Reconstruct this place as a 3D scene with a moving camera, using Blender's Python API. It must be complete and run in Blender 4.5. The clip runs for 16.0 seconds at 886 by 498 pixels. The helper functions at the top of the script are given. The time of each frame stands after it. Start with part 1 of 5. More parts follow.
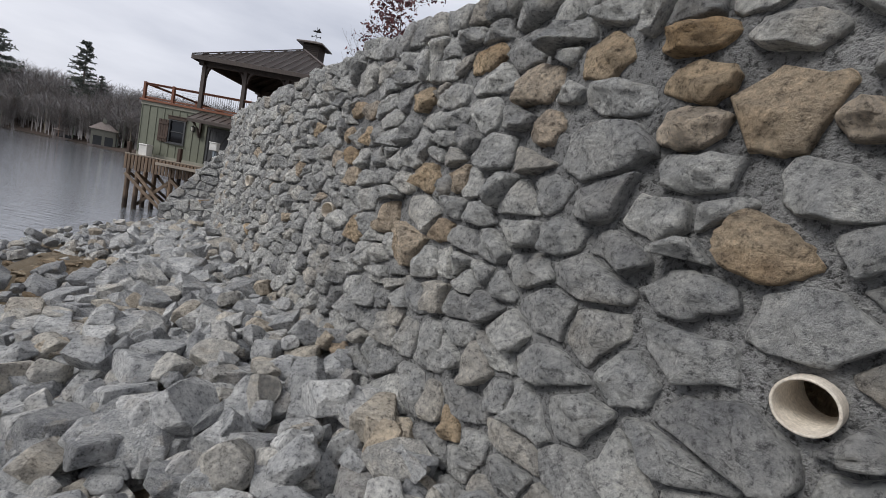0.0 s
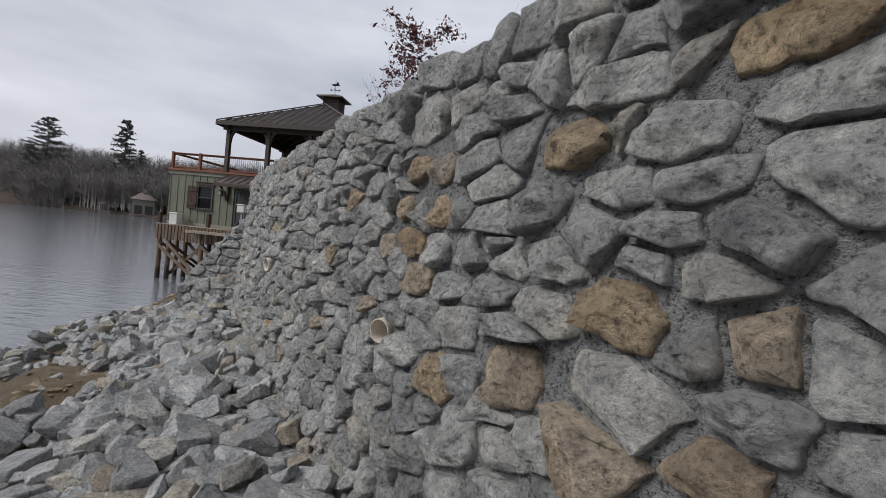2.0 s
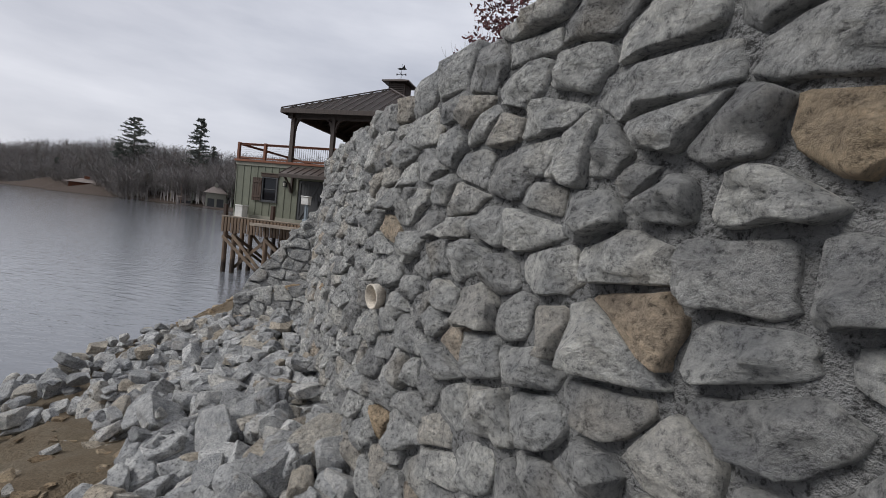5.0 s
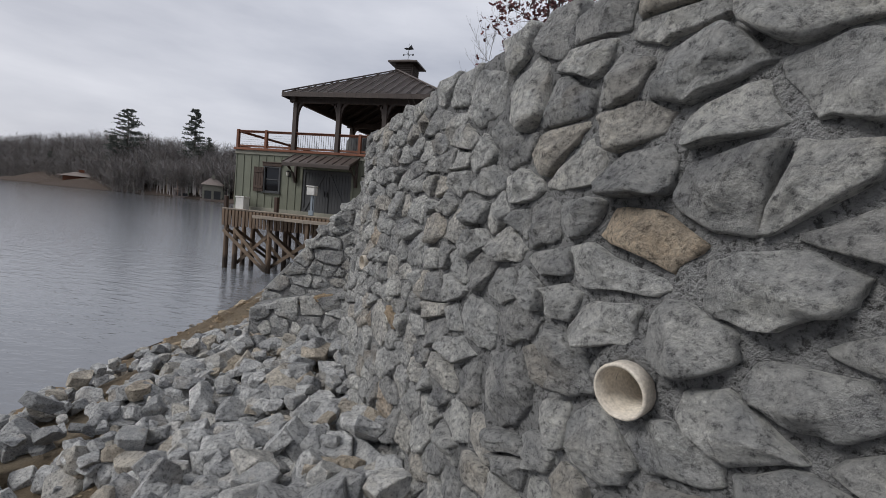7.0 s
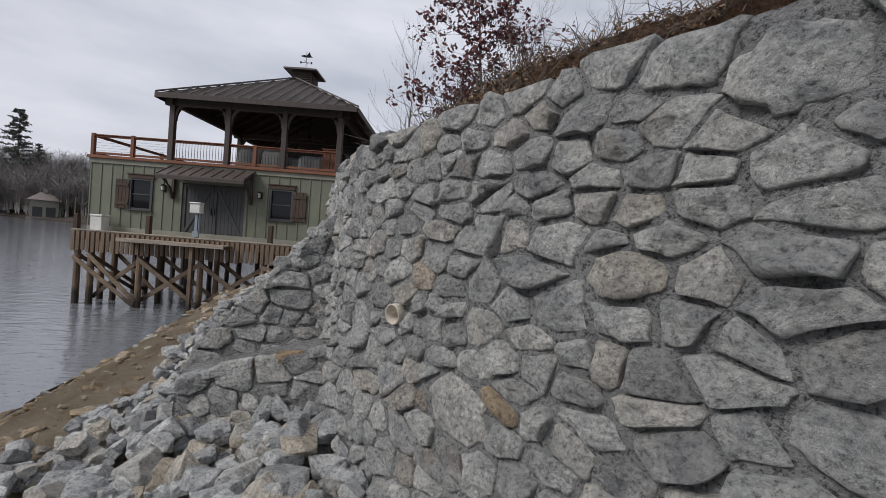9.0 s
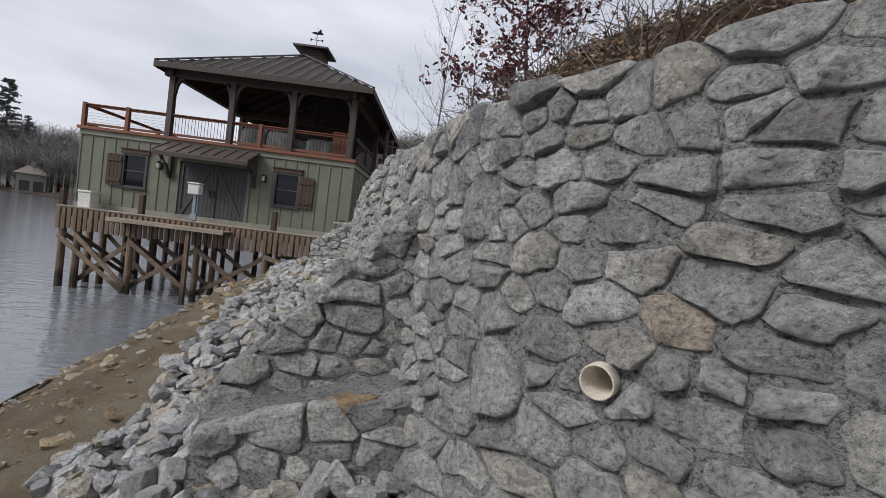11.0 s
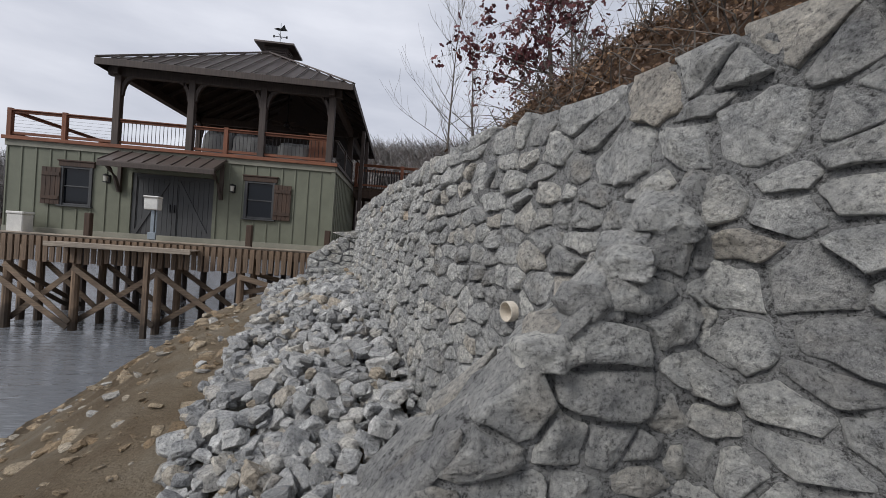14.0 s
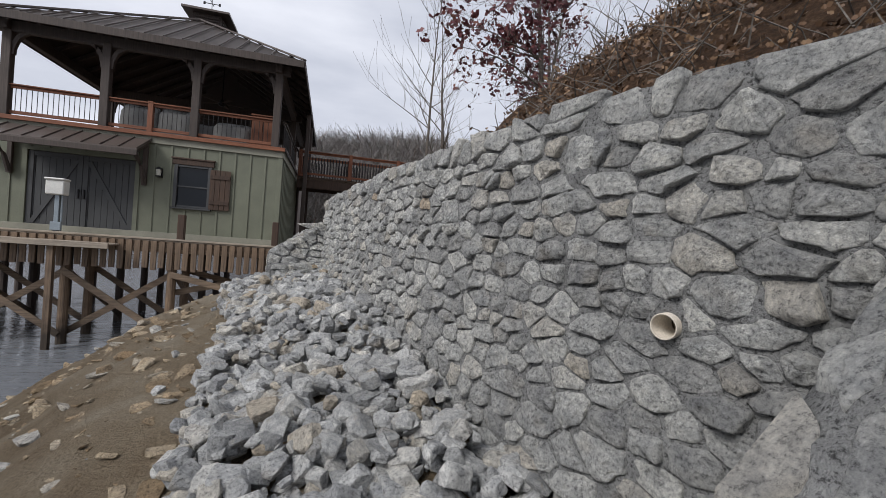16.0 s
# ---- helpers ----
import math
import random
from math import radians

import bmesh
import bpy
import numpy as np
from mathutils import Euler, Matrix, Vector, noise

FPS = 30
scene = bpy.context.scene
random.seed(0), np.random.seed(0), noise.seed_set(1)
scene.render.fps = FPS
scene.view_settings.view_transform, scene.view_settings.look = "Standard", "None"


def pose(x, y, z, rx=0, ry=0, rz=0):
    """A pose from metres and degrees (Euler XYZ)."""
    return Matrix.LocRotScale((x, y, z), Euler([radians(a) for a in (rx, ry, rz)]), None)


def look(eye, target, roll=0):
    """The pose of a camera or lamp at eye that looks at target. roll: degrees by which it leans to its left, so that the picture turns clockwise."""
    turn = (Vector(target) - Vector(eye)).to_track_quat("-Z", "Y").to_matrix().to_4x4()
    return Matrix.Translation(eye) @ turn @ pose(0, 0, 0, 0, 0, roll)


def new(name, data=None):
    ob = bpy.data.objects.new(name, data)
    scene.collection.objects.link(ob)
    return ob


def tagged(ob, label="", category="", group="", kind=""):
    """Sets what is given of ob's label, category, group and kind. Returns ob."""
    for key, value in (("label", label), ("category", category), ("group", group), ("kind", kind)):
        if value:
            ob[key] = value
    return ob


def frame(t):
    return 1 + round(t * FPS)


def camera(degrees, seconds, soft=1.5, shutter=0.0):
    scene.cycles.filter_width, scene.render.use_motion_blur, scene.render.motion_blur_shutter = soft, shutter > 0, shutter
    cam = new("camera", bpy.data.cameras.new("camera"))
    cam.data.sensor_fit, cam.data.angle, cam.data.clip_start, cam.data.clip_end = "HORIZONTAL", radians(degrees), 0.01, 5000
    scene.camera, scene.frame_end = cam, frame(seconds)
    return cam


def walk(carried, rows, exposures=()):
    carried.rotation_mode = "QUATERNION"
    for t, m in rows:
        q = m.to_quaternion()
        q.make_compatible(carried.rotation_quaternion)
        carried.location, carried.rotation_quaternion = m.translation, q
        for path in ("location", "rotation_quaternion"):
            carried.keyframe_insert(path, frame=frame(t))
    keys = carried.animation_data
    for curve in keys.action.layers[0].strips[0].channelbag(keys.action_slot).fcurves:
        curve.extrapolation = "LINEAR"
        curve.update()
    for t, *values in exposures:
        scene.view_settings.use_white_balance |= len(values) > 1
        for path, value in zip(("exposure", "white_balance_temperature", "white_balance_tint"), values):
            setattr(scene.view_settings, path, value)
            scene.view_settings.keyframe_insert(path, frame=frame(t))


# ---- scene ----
cam = camera(91.1, 16.0, 0.75)
METRES, EYE, TILT, LEAN, TURN = 10.5, 1.5, -3.0, -0.9, 0.0
ROWS = [
    (0.0, 0.0, 0.0, 0.0, 0.47, -2.65, -10.21),
    (0.5, -0.013, 0.036, 0.015, 4.16, -1.17, -9.03),
    (1.0, -0.0305, 0.0617, 0.0201, 1.44, 2.51, -7.99),
    (1.5, -0.0381, 0.0809, 0.0232, 1.64, 1.65, -5.06),
    (2.0, -0.045, 0.1144, 0.0313, 4.23, 1.48, -5.01),
    (2.5, -0.0598, 0.138, 0.0348, 7.03, -0.47, -4.13),
    (3.0, -0.0863, 0.1757, 0.0333, 6.82, 0.41, -4.69),
    (3.5, -0.1003, 0.2011, 0.0348, 6.11, -0.1, -4.6),
    (4.0, -0.118, 0.2341, 0.0413, 9.94, -0.88, -6.11),
    (6.5, -0.221, 0.3574, 0.0353, 11.55, 1.43, -5.87),
    (7.0, -0.2469, 0.3848, 0.0431, 11.06, -1.55, -4.91),
    (7.5, -0.2696, 0.4039, 0.047, 10.71, -0.63, -5.06),
    (8.0, -0.2996, 0.4205, 0.0434, 6.32, 1.68, -3.77),
    (8.5, -0.3285, 0.4378, 0.0465, -1.91, 1.81, -1.71),
    (11.0, -0.4246, 0.5626, 0.0516, -4.77, 1.06, -6.03),
    (11.5, -0.4305, 0.5769, 0.0522, 1.89, -0.8, -6.51),
    (12.0, -0.4403, 0.594, 0.0526, -0.78, 0.08, -2.62),
    (12.5, -0.4634, 0.622, 0.0536, -3.75, 1.03, -4.57),
    (13.0, -0.4829, 0.6473, 0.0502, -4.6, 2.96, -6.24),
    (13.5, -0.5014, 0.6712, 0.0519, -3.82, 3.09, -3.87),
    (14.0, -0.522, 0.6903, 0.0483, -9.84, 2.25, -2.63),
    (14.5, -0.5429, 0.7084, 0.0501, -17.83, 0.65, -2.95),
    (15.0, -0.5598, 0.7279, 0.0458, -18.1, 2.52, -3.95),
    (15.5, -0.5774, 0.7576, 0.0492, -18.69, 4.51, -3.75),
    (16.0, -0.5898, 0.7746, 0.0471, -18.92, 1.94, -2.52),
]
walk(cam, [(t, pose(0, 0, EYE, TILT, LEAN, TURN) @ pose(METRES * x, METRES * y, METRES * z, 90 + pitch, roll, yaw)) for t, x, y, z, yaw, pitch, roll in ROWS],
     [(0.0, 0.06), (1.5, -0.14), (4.0, -0.08), (7.0, -0.18), (8.7, -0.1), (11.0, 0.05), (13.0, -0.06), (14.5, 0.06), (16.0, 0.14)])

# ---- world and light ----
world = bpy.data.worlds.new("overcast_sky")
scene.world = world
world.use_nodes = True
wn, wl = world.node_tree.nodes, world.node_tree.links
wn.clear()
sky = wn.new("ShaderNodeTexSky")
sky.sky_type, sky.sun_disc = "NISHITA", False
sky.sun_elevation, sky.sun_rotation = radians(40), radians(298)
sky.air_density, sky.dust_density = 1.0, 3.0
wco = wn.new("ShaderNodeTexCoord")
wmap = wn.new("ShaderNodeMapping")
wmap.inputs["Scale"].default_value = (1.0, 1.0, 3.6)
cloud = wn.new("ShaderNodeTexNoise")
cloud.inputs["Scale"].default_value, cloud.inputs["Detail"].default_value, cloud.inputs["Roughness"].default_value = 1.9, 6.0, 0.52
ramp = wn.new("ShaderNodeValToRGB")
ramp.color_ramp.elements[0].position, ramp.color_ramp.elements[0].color = 0.33, (5.7, 6.05, 7.1, 1)
ramp.color_ramp.elements[1].position, ramp.color_ramp.elements[1].color = 0.68, (9.2, 9.45, 10.4, 1)
wmix = wn.new("ShaderNodeMix")
wmix.data_type = "RGBA"
wmix.inputs["Factor"].default_value = 0.93
wbg = wn.new("ShaderNodeBackground")
wbg.inputs["Strength"].default_value = 0.088
wout = wn.new("ShaderNodeOutputWorld")
wl.new(wco.outputs["Generated"], wmap.inputs["Vector"])
wl.new(wmap.outputs["Vector"], cloud.inputs["Vector"])
wl.new(cloud.outputs["Fac"], ramp.inputs["Fac"])
wl.new(sky.outputs["Color"], wmix.inputs[6])
wl.new(ramp.outputs["Color"], wmix.inputs[7])
wl.new(wmix.outputs[2], wbg.inputs["Color"])
wl.new(wbg.outputs["Background"], wout.inputs["Surface"])

sun = new("sun", bpy.data.lights.new("sun", "SUN"))
sun.data.energy, sun.data.angle, sun.data.color = 2.35, radians(22), (1.0, 0.98, 0.96)
sun.matrix_world = look((-26, -8, 24), (0, 6, 0))


# ---- materials ----
def shader(name):
    mat = bpy.data.materials.new(name)
    mat.use_nodes = True
    nodes, links = mat.node_tree.nodes, mat.node_tree.links
    return mat, nodes, links, nodes["Principled BSDF"]


def noise_node(nodes, links, vec, scale, detail=5.0, rough=0.55):
    n = nodes.new("ShaderNodeTexNoise")
    n.inputs["Scale"].default_value, n.inputs["Detail"].default_value, n.inputs["Roughness"].default_value = scale, detail, rough
    links.new(vec, n.inputs["Vector"])
    return n.outputs["Fac"]


def ramp_node(nodes, links, fac, stops):
    r = nodes.new("ShaderNodeValToRGB")
    el = r.color_ramp.elements
    while len(el) < len(stops):
        el.new(0.5)
    for e, (p, c) in zip(el, stops):
        e.position, e.color = p, (*c, 1)
    links.new(fac, r.inputs["Fac"])
    return r.outputs["Color"]


def mix_node(nodes, links, a, b, fac, blend="MIX"):
    m = nodes.new("ShaderNodeMix")
    m.data_type, m.blend_type = "RGBA", blend
    for sock, v in ((m.inputs[0], fac), (m.inputs[6], a), (m.inputs[7], b)):
        if isinstance(v, (int, float)):
            sock.default_value = v
        elif isinstance(v, tuple):
            sock.default_value = (*v, 1)
        else:
            links.new(v, sock)
    return m.outputs[2]


def math_node(nodes, links, op, a, b):
    m = nodes.new("ShaderNodeMath")
    m.operation = op
    for sock, v in zip(m.inputs, (a, b)):
        if isinstance(v, (int, float)):
            sock.default_value = v
        else:
            links.new(v, sock)
    return m.outputs[0]


def bump_node(nodes, links, bsdf, height, strength, dist):
    b = nodes.new("ShaderNodeBump")
    b.inputs["Strength"].default_value, b.inputs["Distance"].default_value = strength, dist
    links.new(height, b.inputs["Height"])
    links.new(b.outputs["Normal"], bsdf.inputs["Normal"])


def rock_material(name, stops, tint, rnd="object", stain=0.5, bump=0.9):
    """Rough broken gneiss: base by piece, blotches, pale crystals, dark specks, faint banding, rust."""
    mat, nodes, links, bsdf = shader(name)
    co = nodes.new("ShaderNodeTexCoord").outputs["Object"]
    if rnd == "object":
        r = nodes.new("ShaderNodeObjectInfo").outputs["Random"]
    else:
        r = nodes.new("ShaderNodeNewGeometry").outputs["Random Per Island"]
    off = nodes.new("ShaderNodeVectorMath")
    off.operation = "ADD"
    comb = nodes.new("ShaderNodeCombineXYZ")
    r9 = math_node(nodes, links, "MULTIPLY", r, 37.0)
    for k in range(3):
        links.new(r9, comb.inputs[k])
    links.new(co, off.inputs[0])
    links.new(comb.outputs[0], off.inputs[1])
    v = off.outputs[0]
    base = ramp_node(nodes, links, r, stops)
    blot = noise_node(nodes, links, v, 7.0, 4, 0.6)
    base = mix_node(nodes, links, base, ramp_node(nodes, links, blot, [(0.3, (0.55, 0.56, 0.58)), (0.7, (1.4, 1.38, 1.33))]), 0.75, "MULTIPLY")
    stretch = nodes.new("ShaderNodeMapping")
    stretch.inputs["Scale"].default_value = (1.0, 1.0, 3.0)
    stretch.inputs["Rotation"].default_value = (0.3, 0.22, 0.2)
    swing = nodes.new("ShaderNodeVectorRotate")
    swing.inputs["Axis"].default_value = (0.84, 0.54, 0.05)
    links.new(math_node(nodes, links, "MULTIPLY", math_node(nodes, links, "SUBTRACT", math_node(nodes, links, "FRACT", math_node(nodes, links, "MULTIPLY", r, 53.0), 0.0), 0.5), 1.9), swing.inputs["Angle"])
    links.new(v, swing.inputs["Vector"])
    links.new(swing.outputs[0], stretch.inputs["Vector"])
    band = noise_node(nodes, links, stretch.outputs[0], 16.0, 4, 0.6)
    base = mix_node(nodes, links, base, ramp_node(nodes, links, band, [(0.35, (0.72, 0.73, 0.75)), (0.65, (1.25, 1.25, 1.23))]), 0.4, "MULTIPLY")
    rust = noise_node(nodes, links, v, 3.3, 3, 0.5)
    rustf = ramp_node(nodes, links, rust, [(0.58, (0, 0, 0)), (0.75, (stain, stain, stain))])
    base = mix_node(nodes, links, base, tint, rustf)
    speck = noise_node(nodes, links, v, 48.0, 6, 0.8)
    base = mix_node(nodes, links, base, ramp_node(nodes, links, speck, [(0.36, (0.25, 0.25, 0.26)), (0.47, (1.0, 1.0, 1.0)), (0.66, (1.5, 1.5, 1.48))]), 0.85, "MULTIPLY")
    links.new(base, bsdf.inputs["Base Color"])
    bsdf.inputs["Roughness"].default_value = 0.9
    bsdf.inputs["Specular IOR Level"].default_value = 0.25
    warp = nodes.new("ShaderNodeTexNoise")
    warp.inputs["Scale"].default_value, warp.inputs["Detail"].default_value = 9.0, 3.0
    links.new(v, warp.inputs["Vector"])
    bent = nodes.new("ShaderNodeVectorMath")
    bent.operation = "MULTIPLY_ADD"
    bent.inputs[1].default_value = (0.12, 0.12, 0.12)
    links.new(warp.outputs["Color"], bent.inputs[0])
    links.new(v, bent.inputs[2])
    chip = nodes.new("ShaderNodeTexVoronoi")
    chip.inputs["Scale"].default_value = 15.0
    links.new(bent.outputs[0], chip.inputs["Vector"])
    h = math_node(nodes, links, "MULTIPLY", noise_node(nodes, links, v, 30.0, 9, 0.75), 1.6)
    h = math_node(nodes, links, "ADD", h, math_node(nodes, links, "MULTIPLY", chip.outputs["Distance"], 0.75))
    h = math_node(nodes, links, "ADD", h, math_node(nodes, links, "MULTIPLY", band, 0.4))
    bump_node(nodes, links, bsdf, h, bump, 0.075)
    return mat


GREY = [(0.0, (0.37, 0.368, 0.363)), (0.3, (0.46, 0.46, 0.452)), (0.6, (0.54, 0.54, 0.528)), (0.85, (0.61, 0.605, 0.582)), (1.0, (0.52, 0.485, 0.435))]
TAN = [(0.0, (0.52, 0.40, 0.27)), (0.35, (0.56, 0.47, 0.37)), (0.7, (0.53, 0.46, 0.385)), (1.0, (0.48, 0.34, 0.20))]
RIP = [(0.0, (0.30, 0.303, 0.306)), (0.35, (0.41, 0.413, 0.414)), (0.74, (0.53, 0.53, 0.525)), (0.9, (0.47, 0.445, 0.40)), (1.0, (0.43, 0.365, 0.285))]
stone_grey = rock_material("grey_wall_stone", GREY, (0.33, 0.25, 0.15), "object", 0.35)
stone_grey_far = rock_material("grey_wall_stone_joined", GREY, (0.33, 0.25, 0.15), "island", 0.35)
stone_tan = rock_material("tan_wall_stone", TAN, (0.38, 0.235, 0.115), "object", 0.6)
stone_tan_far = rock_material("tan_wall_stone_joined", TAN, (0.38, 0.235, 0.115), "island", 0.6)
rip_near = rock_material("quarried_rock", RIP, (0.40, 0.32, 0.22), "object", 0.35, 0.7)
SLAB = [(0.0, (0.20, 0.145, 0.09)), (0.4, (0.33, 0.25, 0.165)), (0.8, (0.40, 0.33, 0.24)), (1.0, (0.40, 0.39, 0.37))]
shore_stone = rock_material("clay_stained_slab", SLAB, (0.30, 0.20, 0.11), "island", 0.5, 0.7)
rip_far = rock_material("quarried_rock_joined", RIP, (0.40, 0.32, 0.22), "island", 0.35, 0.7)


def rough_material(name, stops, scale, rough=0.95, bump=0.8, dist=0.02, fine=120.0):
    mat, nodes, links, bsdf = shader(name)
    co = nodes.new("ShaderNodeTexCoord").outputs["Object"]
    n1 = noise_node(nodes, links, co, scale, 6, 0.62)
    n2 = noise_node(nodes, links, co, fine, 4, 0.7)
    base = ramp_node(nodes, links, n1, stops)
    base = mix_node(nodes, links, base, ramp_node(nodes, links, n2, [(0.3, (0.6, 0.6, 0.6)), (0.7, (1.35, 1.35, 1.35))]), 0.7, "MULTIPLY")
    links.new(base, bsdf.inputs["Base Color"])
    bsdf.inputs["Roughness"].default_value = rough
    bsdf.inputs["Specular IOR Level"].default_value = 0.25
    h = math_node(nodes, links, "ADD", math_node(nodes, links, "MULTIPLY", n1, 0.6), n2)
    bump_node(nodes, links, bsdf, h, bump, dist)
    return mat


def mortar_material():
    """Rough-struck cement with open pits, whose shade is painted into the base colour."""
    mat, nodes, links, bsdf = shader("cement_mortar")
    co = nodes.new("ShaderNodeTexCoord").outputs["Object"]
    n1 = noise_node(nodes, links, co, 3.0, 5, 0.6)
    n2 = noise_node(nodes, links, co, 55.0, 5, 0.75)
    n3 = noise_node(nodes, links, co, 110.0, 3, 0.7)
    base = ramp_node(nodes, links, n1, [(0.3, (0.235, 0.235, 0.233)), (0.5, (0.315, 0.315, 0.31)), (0.7, (0.40, 0.398, 0.39))])
    base = mix_node(nodes, links, base, ramp_node(nodes, links, n2, [(0.39, (0.16, 0.16, 0.16)), (0.48, (0.95, 0.95, 0.95)), (0.7, (1.3, 1.3, 1.28))]), 0.85, "MULTIPLY")
    links.new(base, bsdf.inputs["Base Color"])
    bsdf.inputs["Roughness"].default_value = 0.95
    bsdf.inputs["Specular IOR Level"].default_value = 0.2
    bump_node(nodes, links, bsdf, math_node(nodes, links, "ADD", n2, math_node(nodes, links, "MULTIPLY", n3, 0.5)), 1.0, 0.035)
    return mat


mortar = mortar_material()
plastic = rough_material("white_pvc", [(0.3, (0.50, 0.44, 0.36)), (0.7, (0.63, 0.58, 0.50))], 12.0, rough=0.42, bump=0.1, dist=0.003)


def ground_material():
    """Clay and sand on the shore, lake bed, leaf litter uphill."""
    mat, nodes, links, bsdf = shader("clay_and_litter")
    geo = nodes.new("ShaderNodeNewGeometry").outputs["Position"]
    sep = nodes.new("ShaderNodeSeparateXYZ")
    links.new(geo, sep.inputs[0])
    n1 = noise_node(nodes, links, geo, 0.9, 6, 0.6)
    n2 = noise_node(nodes, links, geo, 14.0, 6, 0.7)
    n3 = noise_node(nodes, links, geo, 60.0, 4, 0.7)
    clay = ramp_node(nodes, links, n1, [(0.3, (0.24, 0.175, 0.11)), (0.5, (0.34, 0.27, 0.185)), (0.7, (0.44, 0.375, 0.285))])
    litter = ramp_node(nodes, links, n2, [(0.3, (0.045, 0.026, 0.015)), (0.5, (0.12, 0.065, 0.034)), (0.72, (0.24, 0.145, 0.08))])
    hgt = nodes.new("ShaderNodeMapRange")
    hgt.inputs["From Min"].default_value, hgt.inputs["From Max"].default_value = 1.6, 2.3
    links.new(sep.outputs["Z"], hgt.inputs["Value"])
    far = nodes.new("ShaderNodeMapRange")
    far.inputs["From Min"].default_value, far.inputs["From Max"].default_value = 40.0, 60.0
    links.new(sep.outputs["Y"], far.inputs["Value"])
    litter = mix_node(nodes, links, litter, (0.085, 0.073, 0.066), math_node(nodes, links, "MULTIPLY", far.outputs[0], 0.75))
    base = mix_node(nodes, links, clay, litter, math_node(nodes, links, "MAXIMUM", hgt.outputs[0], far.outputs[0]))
    base = mix_node(nodes, links, base, ramp_node(nodes, links, n3, [(0.3, (0.6, 0.6, 0.6)), (0.7, (1.35, 1.35, 1.35))]), 0.7, "MULTIPLY")
    wet = nodes.new("ShaderNodeMapRange")
    wet.inputs["From Min"].default_value, wet.inputs["From Max"].default_value = -1.6, -1.25
    wet.inputs["To Min"].default_value, wet.inputs["To Max"].default_value = 0.45, 1.0
    links.new(sep.outputs["Z"], wet.inputs["Value"])
    wetc = nodes.new("ShaderNodeCombineColor")
    for k in range(3):
        links.new(wet.outputs[0], wetc.inputs[k])
    base = mix_node(nodes, links, base, wetc.outputs[0], 1.0, "MULTIPLY")
    links.new(base, bsdf.inputs["Base Color"])
    bsdf.inputs["Roughness"].default_value = 0.95
    bsdf.inputs["Specular IOR Level"].default_value = 0.2
    bump_node(nodes, links, bsdf, math_node(nodes, links, "ADD", math_node(nodes, links, "MULTIPLY", n2, 1.5), n3), 1.0, 0.16)
    return mat


def water_material():
    mat, nodes, links, bsdf = shader("lake_water")
    co = nodes.new("ShaderNodeNewGeometry").outputs["Position"]
    bsdf.inputs["Base Color"].default_value = (0.16, 0.17, 0.185, 1)
    bsdf.inputs["Roughness"].default_value = 0.05
    bsdf.inputs["IOR"].default_value = 1.6
    mp = nodes.new("ShaderNodeMapping")
    mp.inputs["Scale"].default_value = (0.55, 1.6, 1.0)
    mp.inputs["Rotation"].default_value = (0, 0, radians(-28))
    links.new(co, mp.inputs["Vector"])
    n1 = noise_node(nodes, links, mp.outputs[0], 1.9, 4, 0.55)
    n2 = noise_node(nodes, links, mp.outputs[0], 6.0, 3, 0.55)
    h = math_node(nodes, links, "ADD", n1, math_node(nodes, links, "MULTIPLY", n2, 0.35))
    bump_node(nodes, links, bsdf, h, 1.0, 0.034)
    return mat


def wood_material(name, dark, light, axis=2, rough=0.7, bump=0.35, weather=0.4, wet=False):
    mat, nodes, links, bsdf = shader(name)
    co = nodes.new("ShaderNodeTexCoord").outputs["Object"]
    mp = nodes.new("ShaderNodeMapping")
    sc = [22.0, 22.0, 22.0]
    sc[axis] = 1.2
    mp.inputs["Scale"].default_value = sc
    links.new(co, mp.inputs["Vector"])
    grain = noise_node(nodes, links, mp.outputs[0], 1.6, 6, 0.65)
    blot = noise_node(nodes, links, co, 2.1, 4, 0.6)
    r = nodes.new("ShaderNodeObjectInfo").outputs["Random"]
    base = ramp_node(nodes, links, grain, [(0.3, dark), (0.7, light)])
    base = mix_node(nodes, links, base, ramp_node(nodes, links, blot, [(0.3, (0.7, 0.7, 0.72)), (0.7, (1.2, 1.18, 1.15))]), weather, "MULTIPLY")
    base = mix_node(nodes, links, base, ramp_node(nodes, links, r, [(0.0, (0.8, 0.8, 0.8)), (1.0, (1.18, 1.17, 1.15))]), 0.8, "MULTIPLY")
    if wet:
        sep = nodes.new("ShaderNodeSeparateXYZ")
        links.new(nodes.new("ShaderNodeNewGeometry").outputs["Position"], sep.inputs[0])
        line = math_node(nodes, links, "ADD", sep.outputs["Z"], math_node(nodes, links, "MULTIPLY", blot, 0.8))
        base = mix_node(nodes, links, base, ramp_node(nodes, links, math_node(nodes, links, "ADD", line, 1.0), [(0.1, (0.28, 0.28, 0.27)), (0.5, (1, 1, 1))]), 1.0, "MULTIPLY")
    links.new(base, bsdf.inputs["Base Color"])
    bsdf.inputs["Roughness"].default_value = rough
    bump_node(nodes, links, bsdf, grain, bump, 0.006)
    return mat


